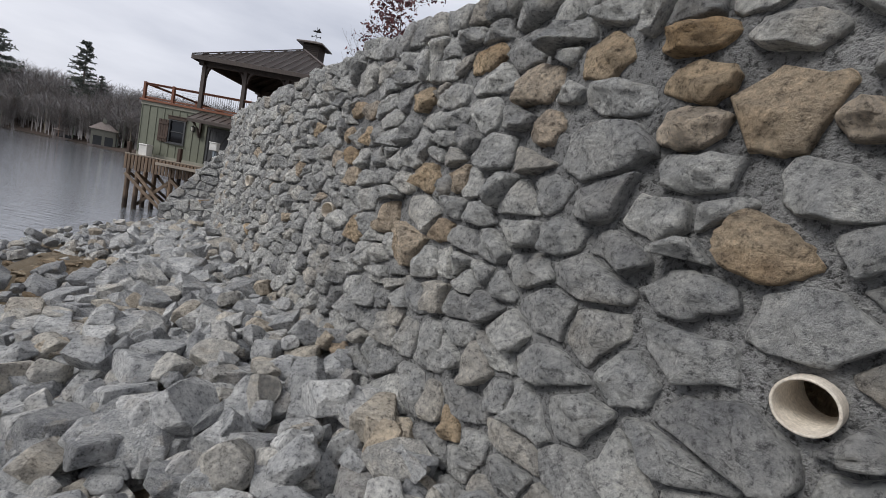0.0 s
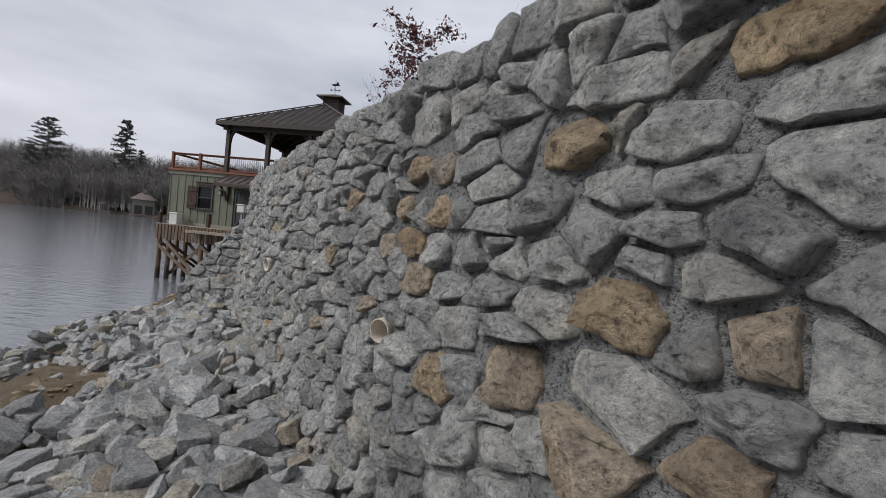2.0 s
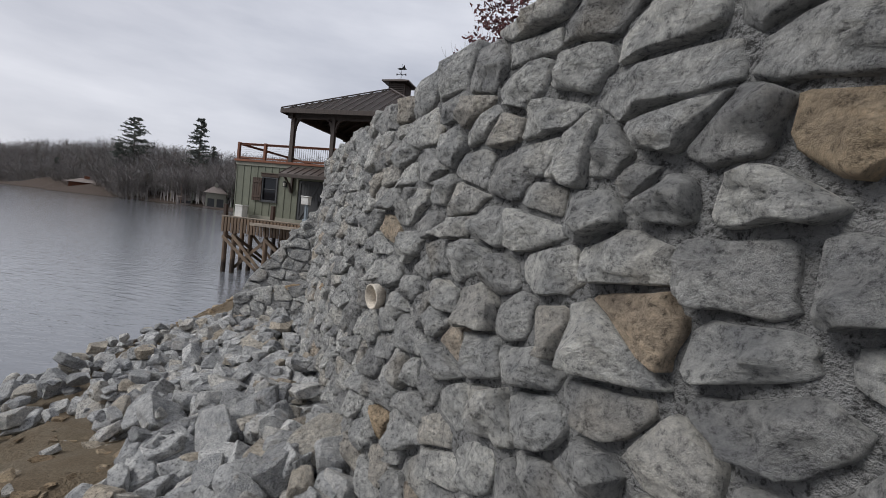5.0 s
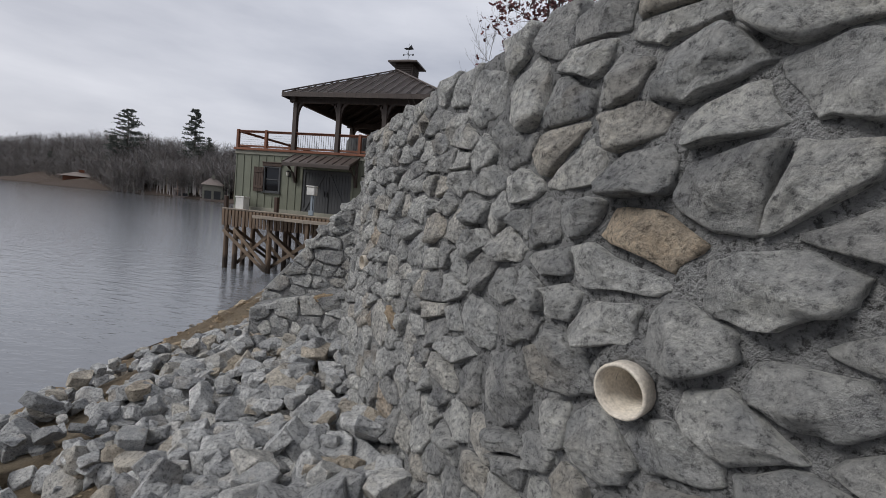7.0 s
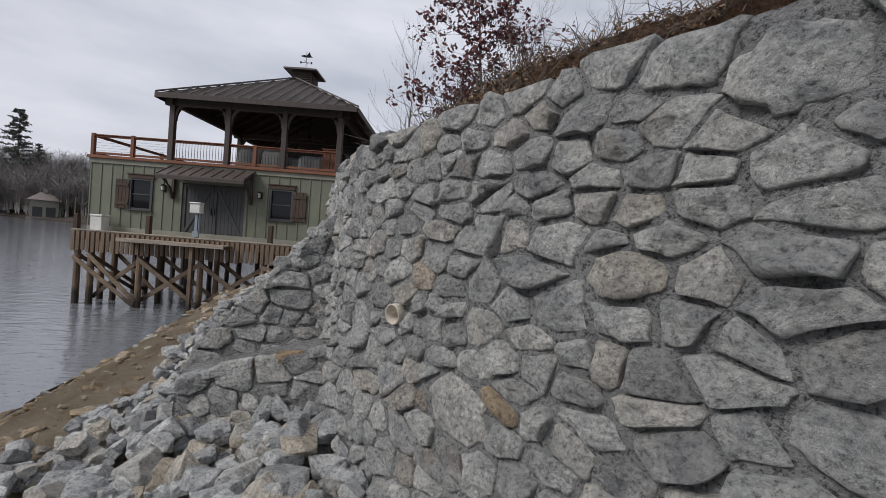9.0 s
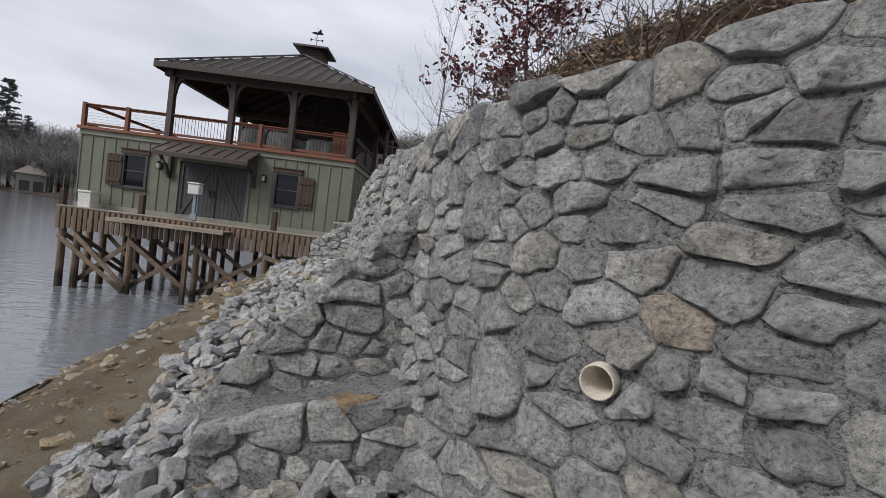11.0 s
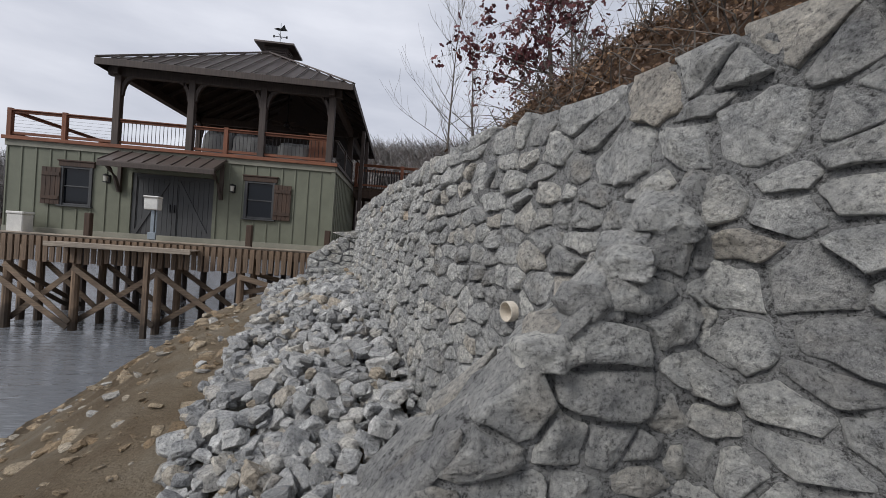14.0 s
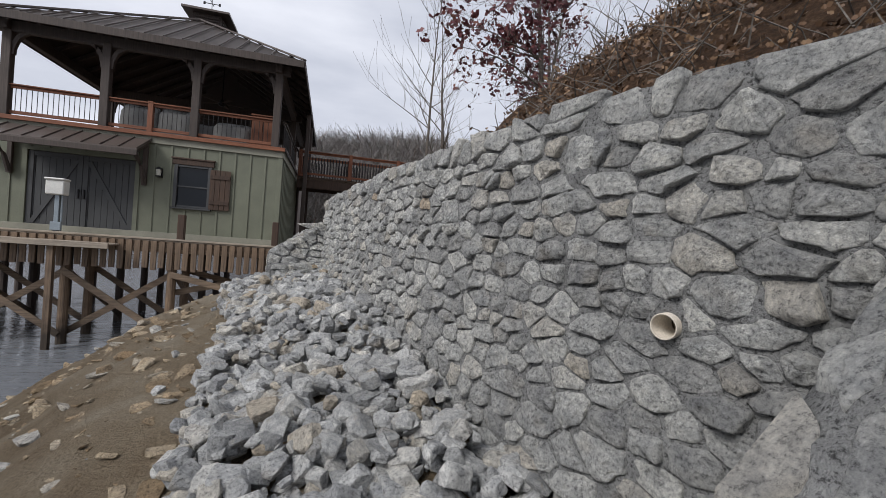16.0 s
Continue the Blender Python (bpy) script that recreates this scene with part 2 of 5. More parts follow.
def paint_material(name, colour, rough=0.6, metal=0.0, var=0.16, bump=0.12):
    mat, nodes, links, bsdf = shader(name)
    co = nodes.new("ShaderNodeTexCoord").outputs["Object"]
    n1 = noise_node(nodes, links, co, 1.6, 5, 0.6)
    n2 = noise_node(nodes, links, co, 38.0, 4, 0.6)
    lo, hi = 1 - var, 1 + var
    base = mix_node(nodes, links, colour, ramp_node(nodes, links, n1, [(0.3, (lo, lo, lo)), (0.7, (hi, hi, hi))]), 1.0, "MULTIPLY")
    base = mix_node(nodes, links, base, ramp_node(nodes, links, n2, [(0.3, (0.88, 0.88, 0.88)), (0.7, (1.1, 1.1, 1.1))]), 0.7, "MULTIPLY")
    links.new(base, bsdf.inputs["Base Color"])
    bsdf.inputs["Roughness"].default_value, bsdf.inputs["Metallic"].default_value = rough, metal
    bump_node(nodes, links, bsdf, n2, bump, 0.004)
    return mat


def glass_material():
    mat, nodes, links, bsdf = shader("dark_window_glass")
    bsdf.inputs["Base Color"].default_value = (0.008, 0.01, 0.013, 1)
    bsdf.inputs["Roughness"].default_value = 0.04
    bsdf.inputs["Specular IOR Level"].default_value = 0.35
    return mat


ground_mat, water_mat, glass = ground_material(), water_material(), glass_material()
green_paint = paint_material("sage_green_siding", (0.150, 0.158, 0.115), 0.7)
trim_green = paint_material("pale_green_trim", (0.23, 0.225, 0.18), 0.7)
door_paint = paint_material("charcoal_door_paint", (0.052, 0.054, 0.056), 0.65)
dark_wood = wood_material("dark_stained_timber", (0.036, 0.027, 0.023), (0.078, 0.058, 0.049))
shutter_wood = wood_material("brown_shutter_wood", (0.030, 0.017, 0.011), (0.075, 0.042, 0.026))
red_wood = wood_material("redwood_stained_rail", (0.115, 0.038, 0.018), (0.225, 0.085, 0.042))
red_wood_x = wood_material("redwood_stained_rail_long", (0.115, 0.038, 0.018), (0.225, 0.085, 0.042), axis=0)
dock_wood = wood_material("weathered_treated_pine", (0.075, 0.05, 0.032), (0.24, 0.165, 0.108), weather=0.9, wet=True)
dock_wood_x = wood_material("weathered_treated_pine_long", (0.085, 0.06, 0.04), (0.25, 0.18, 0.122), axis=0, weather=0.9, wet=True)
deck_grey = wood_material("grey_weathered_board", (0.20, 0.165, 0.13), (0.38, 0.325, 0.26), axis=0, weather=0.7)
roof_metal = paint_material("bronze_standing_seam", (0.10, 0.08, 0.07), 0.45, 0.2, 0.12, 0.05)
black_metal = paint_material("black_metal", (0.014, 0.014, 0.015), 0.45, 0.5)
baluster_metal = paint_material("dark_baluster_metal", (0.030, 0.027, 0.026), 0.45, 0.4)
cover_cloth = paint_material("grey_weather_cover", (0.20, 0.20, 0.195), 0.85, 0, 0.25, 0.5)
white_box = paint_material("white_enclosure", (0.66, 0.65, 0.61), 0.5)
grey_box = paint_material("galvanised_post", (0.27, 0.31, 0.34), 0.45, 0.5)
concrete = rough_material("stained_concrete", [(0.3, (0.17, 0.14, 0.125)), (0.7, (0.30, 0.26, 0.235))], 1.5, bump=0.3, dist=0.01)
bark = rough_material("grey_bark", [(0.3, (0.075, 0.062, 0.052)), (0.7, (0.17, 0.148, 0.128))], 9.0, bump=0.8, dist=0.01, fine=40.0)
lamp_glass = paint_material("frosted_lamp_glass", (0.55, 0.54, 0.48), 0.25)


def leaf_material(name, stops):
    mat, nodes, links, bsdf = shader(name)
    r = nodes.new("ShaderNodeNewGeometry").outputs["Random Per Island"]
    links.new(ramp_node(nodes, links, r, stops), bsdf.inputs["Base Color"])
    bsdf.inputs["Roughness"].default_value = 0.6
    return mat


# distance haze put into the needle colour: paler and greyer than pine_leaf
hazed_pine = leaf_material("hazed_pine_needles", [(0.0, (0.045, 0.055, 0.045)), (0.6, (0.075, 0.085, 0.07)), (1.0, (0.11, 0.12, 0.10))])
oak_leaf = leaf_material("dry_russet_leaf", [(0.0, (0.06, 0.014, 0.02)), (0.6, (0.12, 0.028, 0.034)), (0.9, (0.16, 0.045, 0.042)), (1.0, (0.20, 0.075, 0.05))])
pine_leaf = leaf_material("pine_needles", [(0.0, (0.018, 0.034, 0.016)), (0.6, (0.045, 0.07, 0.032)), (1.0, (0.08, 0.10, 0.05))])
brush_leaf = leaf_material("dead_brush", [(0.0, (0.06, 0.032, 0.017)), (0.6, (0.14, 0.075, 0.038)), (1.0, (0.26, 0.16, 0.085))])
# grey-brown twigs of the far woods, lightened in colour to paint in haze
hazed_twig = leaf_material("bare_hazed_twigs", [(0.0, (0.10, 0.088, 0.083)), (0.5, (0.20, 0.18, 0.172)), (0.84, (0.32, 0.30, 0.295)), (0.92, (0.06, 0.085, 0.05)), (1.0, (0.22, 0.14, 0.10))])


# ---- mesh helpers ----
def link_mesh(name, bm, material, smooth=False):
    me = bpy.data.meshes.new(name)
    bm.to_mesh(me)
    bm.free()
    me.materials.append(material)
    if smooth:
        me.polygons.foreach_set("use_smooth", [True] * len(me.polygons))
    return me


def part(name, bm, material, parent, label="", m=None, smooth=False):
    ob = new(name, link_mesh(name, bm, material, smooth))
    ob.parent = parent
    if m is not None:
        ob.matrix_basis = m
    return tagged(ob, label)


def pydata(name, verts, faces, material, smooth=False):
    me = bpy.data.meshes.new(name)
    me.from_pydata([tuple(v) for v in verts], [], faces)
    me.materials.append(material)
    if smooth:
        me.polygons.foreach_set("use_smooth", [True] * len(me.polygons))
    me.update()
    return me


def thing(name, m, label, category, group="", kind=""):
    e = new(name)
    e.matrix_basis = m
    return tagged(e, label, category, group, kind)


def box(bm, x0, x1, y0, y1, z0, z1, bevel=0.0):
    g = bmesh.ops.create_cube(bm, size=1.0)
    bmesh.ops.scale(bm, vec=(x1 - x0, y1 - y0, z1 - z0), verts=g["verts"])
    bmesh.ops.translate(bm, vec=((x0 + x1) / 2, (y0 + y1) / 2, (z0 + z1) / 2), verts=g["verts"])
    if bevel:
        edges = list({e for v in g["verts"] for e in v.link_edges})
        bmesh.ops.bevel(bm, geom=edges, offset=bevel, segments=1, affect="EDGES")
    return bm


def boxes(*specs, bevel=0.0):
    bm = bmesh.new()
    for sp in specs:
        box(bm, *sp, bevel=bevel)
    return bm


def beam(a, b, w, h, bevel=0.006):
    """A bevelled square bar from a to b, w across and h high."""
    a, b = Vector(a), Vector(b)
    bm = bmesh.new()
    ln = (b - a).length
    box(bm, -w / 2, w / 2, -h / 2, h / 2, 0, ln, bevel)
    d = (b - a).normalized()
    side = Vector((0, 0, 1)).cross(d)
    side = Vector((1, 0, 0)) if side.length < 1e-4 else side.normalized()
    up = d.cross(side)
    rot = Matrix((side, up, d)).transposed().to_4x4()
    bm.transform(Matrix.Translation(a) @ rot)
    return bm


def tube(points, radii, sides=8, cap=True):
    """A tapered tube through the points."""
    verts, faces = [], []
    for i, p in enumerate(points):
        p = Vector(p)
        d = (Vector(points[min(i + 1, len(points) - 1)]) - Vector(points[max(i - 1, 0)])).normalized()
        s = d.orthogonal().normalized()
        u = d.cross(s)
        for k in range(sides):
            a = 2 * math.pi * k / sides
            verts.append(p + (s * math.cos(a) + u * math.sin(a)) * radii[i])
    for i in range(len(points) - 1):
        for k in range(sides):
            q = (k + 1) % sides
            faces.append((i * sides + k, i * sides + q, (i + 1) * sides + q, (i + 1) * sides + k))
    if cap:
        faces.append(tuple(range(sides))[::-1])
        n = (len(points) - 1) * sides
        faces.append(tuple(range(n, n + sides)))
    return verts, faces


def bm_from(verts, faces):
    bm = bmesh.new()
    vs = [bm.verts.new(v) for v in verts]
    for f in faces:
        bm.faces.new([vs[i] for i in f])
    return bm


# ---- plan ----
WALL = np.array([(2.3, -1.4), (1.6, -0.35), (0.95, 0.6), (0.38, 1.4), (0.04, 1.94), (-0.25, 2.37), (-0.85, 3.2), (-1.32, 3.85), (-1.75, 4.42),
                 (-2.37, 5.15), (-2.77, 5.75), (-3.13, 6.29), (-3.48, 6.8), (-3.83, 7.32), (-4.2, 8.0), (-4.42, 8.6), (-4.58, 9.3), (-4.75, 10.0),
                 (-4.93, 10.7), (-5.1, 11.7), (-5.35, 13.2), (-5.6, 14.9), (-5.76, 16.1)])
SEG = np.linalg.norm(np.diff(WALL, axis=0), axis=1)
ARC = np.concatenate([[0], np.cumsum(SEG)])
WALL_END = float(ARC[-1])
TOP_S = (0, 3.3, 4.6, 5.3, 6.2, 7.2, 8.3, 9.0, 11, 12.3, 13.5, 14.4, 16, 17.6, 20)
TOP_Z = (2.42, 2.44, 2.53, 2.53, 2.50, 2.43, 2.36, 2.40, 2.34, 2.31, 2.33, 2.33, 2.26, 2.23, 2.06)
BASE_S = (0, 4, 5.3, 6, 7, 8.4, 9.5, 10.3, 12, 13.8, 14.2, 14.8, 16, 17.5, 19, 22)
BASE_Z = (0.5, 0.5, 0.5, 0.48, 0.4, 0.4, 0.42, 0.27, 0.33, 0.24, 0.33, 0.5, 0.66, 0.78, 0.86, 0.88)
LEAN_IN = 0.07
PIPES = ((2.71, 1.26), (5.57, 1.31), (7.98, 1.35), (10.59, 1.27), (13.09, 1.2))
WATER = -1.6


def wall_at(s):
    """Place on the wall's line, and its outward normal (towards the lake)."""
    x, y = np.interp(s, ARC, WALL[:, 0]), np.interp(s, ARC, WALL[:, 1])
    x2, y2 = np.interp(s + 0.5, ARC, WALL[:, 0]), np.interp(s + 0.5, ARC, WALL[:, 1])
    x1, y1 = np.interp(s - 0.5, ARC, WALL[:, 0]), np.interp(s - 0.5, ARC, WALL[:, 1])
    d = Vector((x2 - x1, y2 - y1, 0)).normalized()
    return Vector((x, y, 0)), Vector((-d.y, d.x, 0)), d


def on_wall(s, z, out):
    p, n, _ = wall_at(s)
    return p + n * (out - LEAN_IN * (z - 1.3)) + Vector((0, 0, z))


def wall_top(s):
    return float(np.interp(s, TOP_S, TOP_Z))


LINE = np.array([(5.5, -6.5), *WALL.tolist(), (-5.2, 17.0), (-2.5, 18.5), (6, 22), (25, 40), (60, 75), (200, 150), (700, 400)])
LSEG = np.diff(LINE, axis=0)
LLEN = np.linalg.norm(LSEG, axis=1)
LARC = np.concatenate([[0], np.cumsum(LLEN)]) - LLEN[0]


def from_line(x, y):
    """Signed distance from the wall's line (positive towards the lake) and the arc length there."""
    rel = np.array((x, y)) - LINE[:-1]
    u = np.clip((rel * LSEG).sum(1) / LLEN ** 2, 0, 1)
    gap = rel - LSEG * u[:, None]
    d2 = (gap ** 2).sum(1)
    i = int(d2.argmin())
    cross = LSEG[i, 0] * rel[i, 1] - LSEG[i, 1] * rel[i, 0]
    return math.copysign(math.sqrt(d2[i]), cross), LARC[i] + u[i] * LLEN[i]


CLAY_HEAPS = ((-4.35, 4.95, 0.62), (-5.15, 5.6, 0.6), (-3.5, 3.75, 0.4))
SLOPE_D, SLOPE_Z = (0, 1.2, 2.6, 3.8, 5.1, 8.4, 30, 60), (0, -0.28, -0.66, -1.24, -2.0, -3.2, -5, -5)


def smooth(a, b, v):
    v = min(max((v - a) / (b - a), 0.0), 1.0)
    return v * v * (3 - 2 * v)


def far_hills(x, y):
    """The wooded hills round the lake."""
    r, az = math.hypot(x, y), math.degrees(math.atan2(-x, y))
    shore = np.interp(az, (-180, -60, -20, 6, 20, 32, 39, 48, 60, 80, 120, 180), (60, 55, 55, 60, 110, 160, 188, 235, 430, 520, 480, 300))
    rise = np.interp(az, (-40, -10, 4, 15, 28, 40, 50, 62, 80, 180), (22, 25, 25, 24, 21, 20, 20, 18, 18, 18))
    h = rise * smooth(shore - 4, shore + 75, r) * (0.8 + 0.4 * noise.noise(Vector((x * 0.008, y * 0.008, 3.1))))
    return h + (1.6 if r > shore else 0.0) * smooth(shore, shore + 6, r), shore


def ground_z(x, y):
    d, s = from_line(x, y)
    hills, shore = far_hills(x, y)
    away = math.hypot(x, y)
    if d >= 0 and away < shore - 6:
        foot = float(np.interp(s, BASE_S, BASE_Z))
        z = foot + (0.3 - foot) * smooth(1.5, 4.5, d) + float(np.interp(d, SLOPE_D, SLOPE_Z)) - 0.13
        z += 0.07 * noise.noise(Vector((x * 1.3, y * 1.3, 0))) + 0.04 * noise.noise(Vector((x * 4, y * 4, 2)))
        z += sum(0.16 * math.exp(-((x - cx) ** 2 + (y - cy) ** 2) / (0.6 * r) ** 2) for cx, cy, r in CLAY_HEAPS)
        return max(z, -6.0)
    if d >= 0:
        return WATER - 3 + 3.2 * smooth(shore - 6, shore, away) + hills
    back = -d
    z = min(wall_top(min(max(s, 0), WALL_END)), 2.4) - 0.1
    if back < 0.12:
        z = float(np.interp(s, BASE_S, BASE_Z)) - 0.4
    bank = float(np.interp(back, (0, 0.4, 0.8, 1.2, 2.0, 5, 9, 20, 60), (0, 0.05, 0.42, 0.86, 1.5, 2.9, 4.6, 8, 14))) * (1 - 0.92 * smooth(15.4, 18.0, s)) * smooth(10.6, 13.4, s + 0.3 * back)
    z += bank + (0.13 * noise.noise(Vector((x * 0.9, y * 0.9, 5))) + 0.07 * noise.noise(Vector((x * 3.3, y * 3.3, 8)))) * smooth(0.3, 1.2, back)
    return z + hills * smooth(35, 75, away)


# ---- ground and water ----
def spaced(fine0, fine1, step, far):
    a = list(np.arange(fine0, fine1 + 1e-6, step))
    lo, hi, k = [fine0], [fine1], step
    while hi[-1] < far or lo[-1] > -far:
        k = min(k * 1.22, 28)
        hi.append(hi[-1] + k)
        lo.append(lo[-1] - k)
    return sorted(set(lo[1:] + a + hi[1:]))


gx, gy = spaced(-12.0, 4.0, 0.16, 640), spaced(-1.5, 20.0, 0.16, 640)
gverts = [(x, y, ground_z(x, y)) for y in gy for x in gx]
nx = len(gx)
gfaces = [(j * nx + i, j * nx + i + 1, (j + 1) * nx + i + 1, (j + 1) * nx + i) for j in range(len(gy) - 1) for i in range(nx - 1)]
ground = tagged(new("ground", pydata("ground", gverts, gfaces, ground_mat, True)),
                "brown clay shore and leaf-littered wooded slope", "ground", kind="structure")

water_bm = bmesh.new()
bmesh.ops.create_grid(water_bm, x_segments=2, y_segments=2, size=700)
water = new("water", link_mesh("water", water_bm, water_mat))
water.location = (0, 0, WATER)
tagged(water, "rippled grey lake water under an overcast sky", "water", kind="structure")


# ---- retaining wall ----
def wall_core():
    """Mortar body: rough face towards the lake, top and back."""
    ss = np.arange(0, WALL_END + 0.001, 0.036)
    rows = 72
    verts, faces = [], []
    for s in ss:
        t, b = wall_top(s) - 0.03, -0.35
        for k in range(rows):
            z = b + (t - b) * k / (rows - 1)
            o = float(np.interp(s, (7.5, 9.5, 13, 15), (0.002, 0.006, 0.006, 0.004))) + 0.016 * noise.noise(Vector((s * 6, z * 6, 1))) + 0.014 * noise.noise(Vector((s * 17, z * 17, 4))) + 0.01 * noise.noise(Vector((s * 42, z * 42, 9)))
            verts.append(on_wall(s, z, o))
        verts.append(on_wall(s, t + 0.02, -0.22))
        verts.append(on_wall(s, t + 0.01, -0.45))
        verts.append(on_wall(s, b, -0.45))
    n = rows + 3
    for i in range(len(ss) - 1):
        t, b = wall_top(ss[i]) - 0.03, -0.35
        for k in range(n - 1):
            z = b + (t - b) * (k + 0.5) / (rows - 1)
            if k < rows and any(math.hypot(ss[i] + 0.018 - ps, z - pz) < 0.066 for ps, pz in PIPES):
                continue
            faces.append((i * n + k, i * n + k + 1, (i + 1) * n + k + 1, (i + 1) * n + k))
    faces.append(tuple(range(n)))
    faces.append(tuple(range((len(ss) - 1) * n, len(ss) * n))[::-1])
    ob = new("wall_retaining", pydata("wall_retaining", verts, faces, mortar, True))
    return tagged(ob, "curved retaining wall of mortared grey and tan fieldstones", "stone wall", kind="structure")

retaining = wall_core()


def clip(poly, px, py, nx_, ny_):
    """The part of a convex polygon on the near side of the line through (px, py) with normal (nx_, ny_)."""
    out = []
    for i in range(len(poly)):
        a, b = poly[i - 1], poly[i]
        da, db = (a[0] - px) * nx_ + (a[1] - py) * ny_, (b[0] - px) * nx_ + (b[1] - py) * ny_
        if (da <= 0) != (db <= 0):
            t = da / (da - db)
            out.append((a[0] + (b[0] - a[0]) * t, a[1] + (b[1] - a[1]) * t))
        if db <= 0:
            out.append(b)
    return out


# large or rust-coloured stones that stand out: along the wall, height, width, tallness
TAN_STONES = ((3.13, 2.06, 0.23, 0.09), (3.42, 2.06, 0.22, 0.15), (3.10, 1.94, 0.20, 0.12), (3.09, 1.82, 0.18, 0.12), (3.71, 2.01, 0.25, 0.16), (3.61, 1.84, 0.16, 0.15),
              (2.86, 1.54, 0.21, 0.14), (2.72, 1.82, 0.15, 0.10), (4.59, 2.04, 0.26, 0.15), (4.37, 1.63, 0.26, 0.15), (4.68, 1.38, 0.24, 0.18), (4.10, 2.18, 0.24, 0.13),
              (5.69, 1.69, 0.18, 0.14), (5.55, 1.87, 0.18, 0.13), (5.23, 1.86, 0.17, 0.13), (5.33, 1.58, 0.23, 0.15), (5.25, 2.03, 0.14, 0.14), (5.46, 2.04, 0.21, 0.14))
GREY_STONES = ((2.92, 2.04, 0.21, 0.11), (3.33, 1.92, 0.26, 0.12), (3.04, 1.70, 0.22, 0.11), (2.78, 1.68, 0.21, 0.14), (2.98, 1.40, 0.24, 0.14), (5.45, 2.26, 0.34, 0.24),
               (5.89, 1.08, 0.30, 0.31), (4.29, 2.03, 0.23, 0.14), (8.92, 2.19, 0.30, 0.25), (8.62, 2.14, 0.27, 0.24), (8.45, 1.15, 0.30, 0.24), (7.74, 1.62, 0.27, 0.14))
GREY_STONES_BEYOND = ((7.66, 1.45, 0.20, 0.13), (8.71, 1.31, 0.30, 0.18), (10.02, 0.95, 0.40, 0.28), (9.31, 1.62, 0.26, 0.16), (11.38, 1.80, 0.28, 0.30), (11.07, 1.10, 0.30, 0.34),
                      (10.62, 1.76, 0.22, 0.13), (10.83, 1.34, 0.28, 0.17), (11.88, 1.97, 0.28, 0.26), (12.41, 1.95, 0.31, 0.25), (13.70, 2.02, 0.20, 0.23), (12.91, 1.85, 0.22, 0.14))


def outline(stone, rng):
    """The uneven outline of one of the stones that stand out."""
    cs, cz, w, h = stone
    turn, n = rng.uniform(-0.2, 0.2), rng.randrange(7, 11)
    pts = []
    for k in range(n):
        a = 2 * math.pi * (k + rng.uniform(-0.28, 0.28)) / n
        c, q = math.cos(a), math.sin(a)
        r = (abs(c) ** 2.8 + abs(q) ** 2.8) ** (-1 / 2.8) * rng.uniform(0.9, 1.08)
        x, z = c * r * w * 0.52, q * r * h * 0.52
        pts.append((cs + x * math.cos(turn) - z * math.sin(turn), cz + x * math.sin(turn) + z * math.cos(turn)))
    return pts


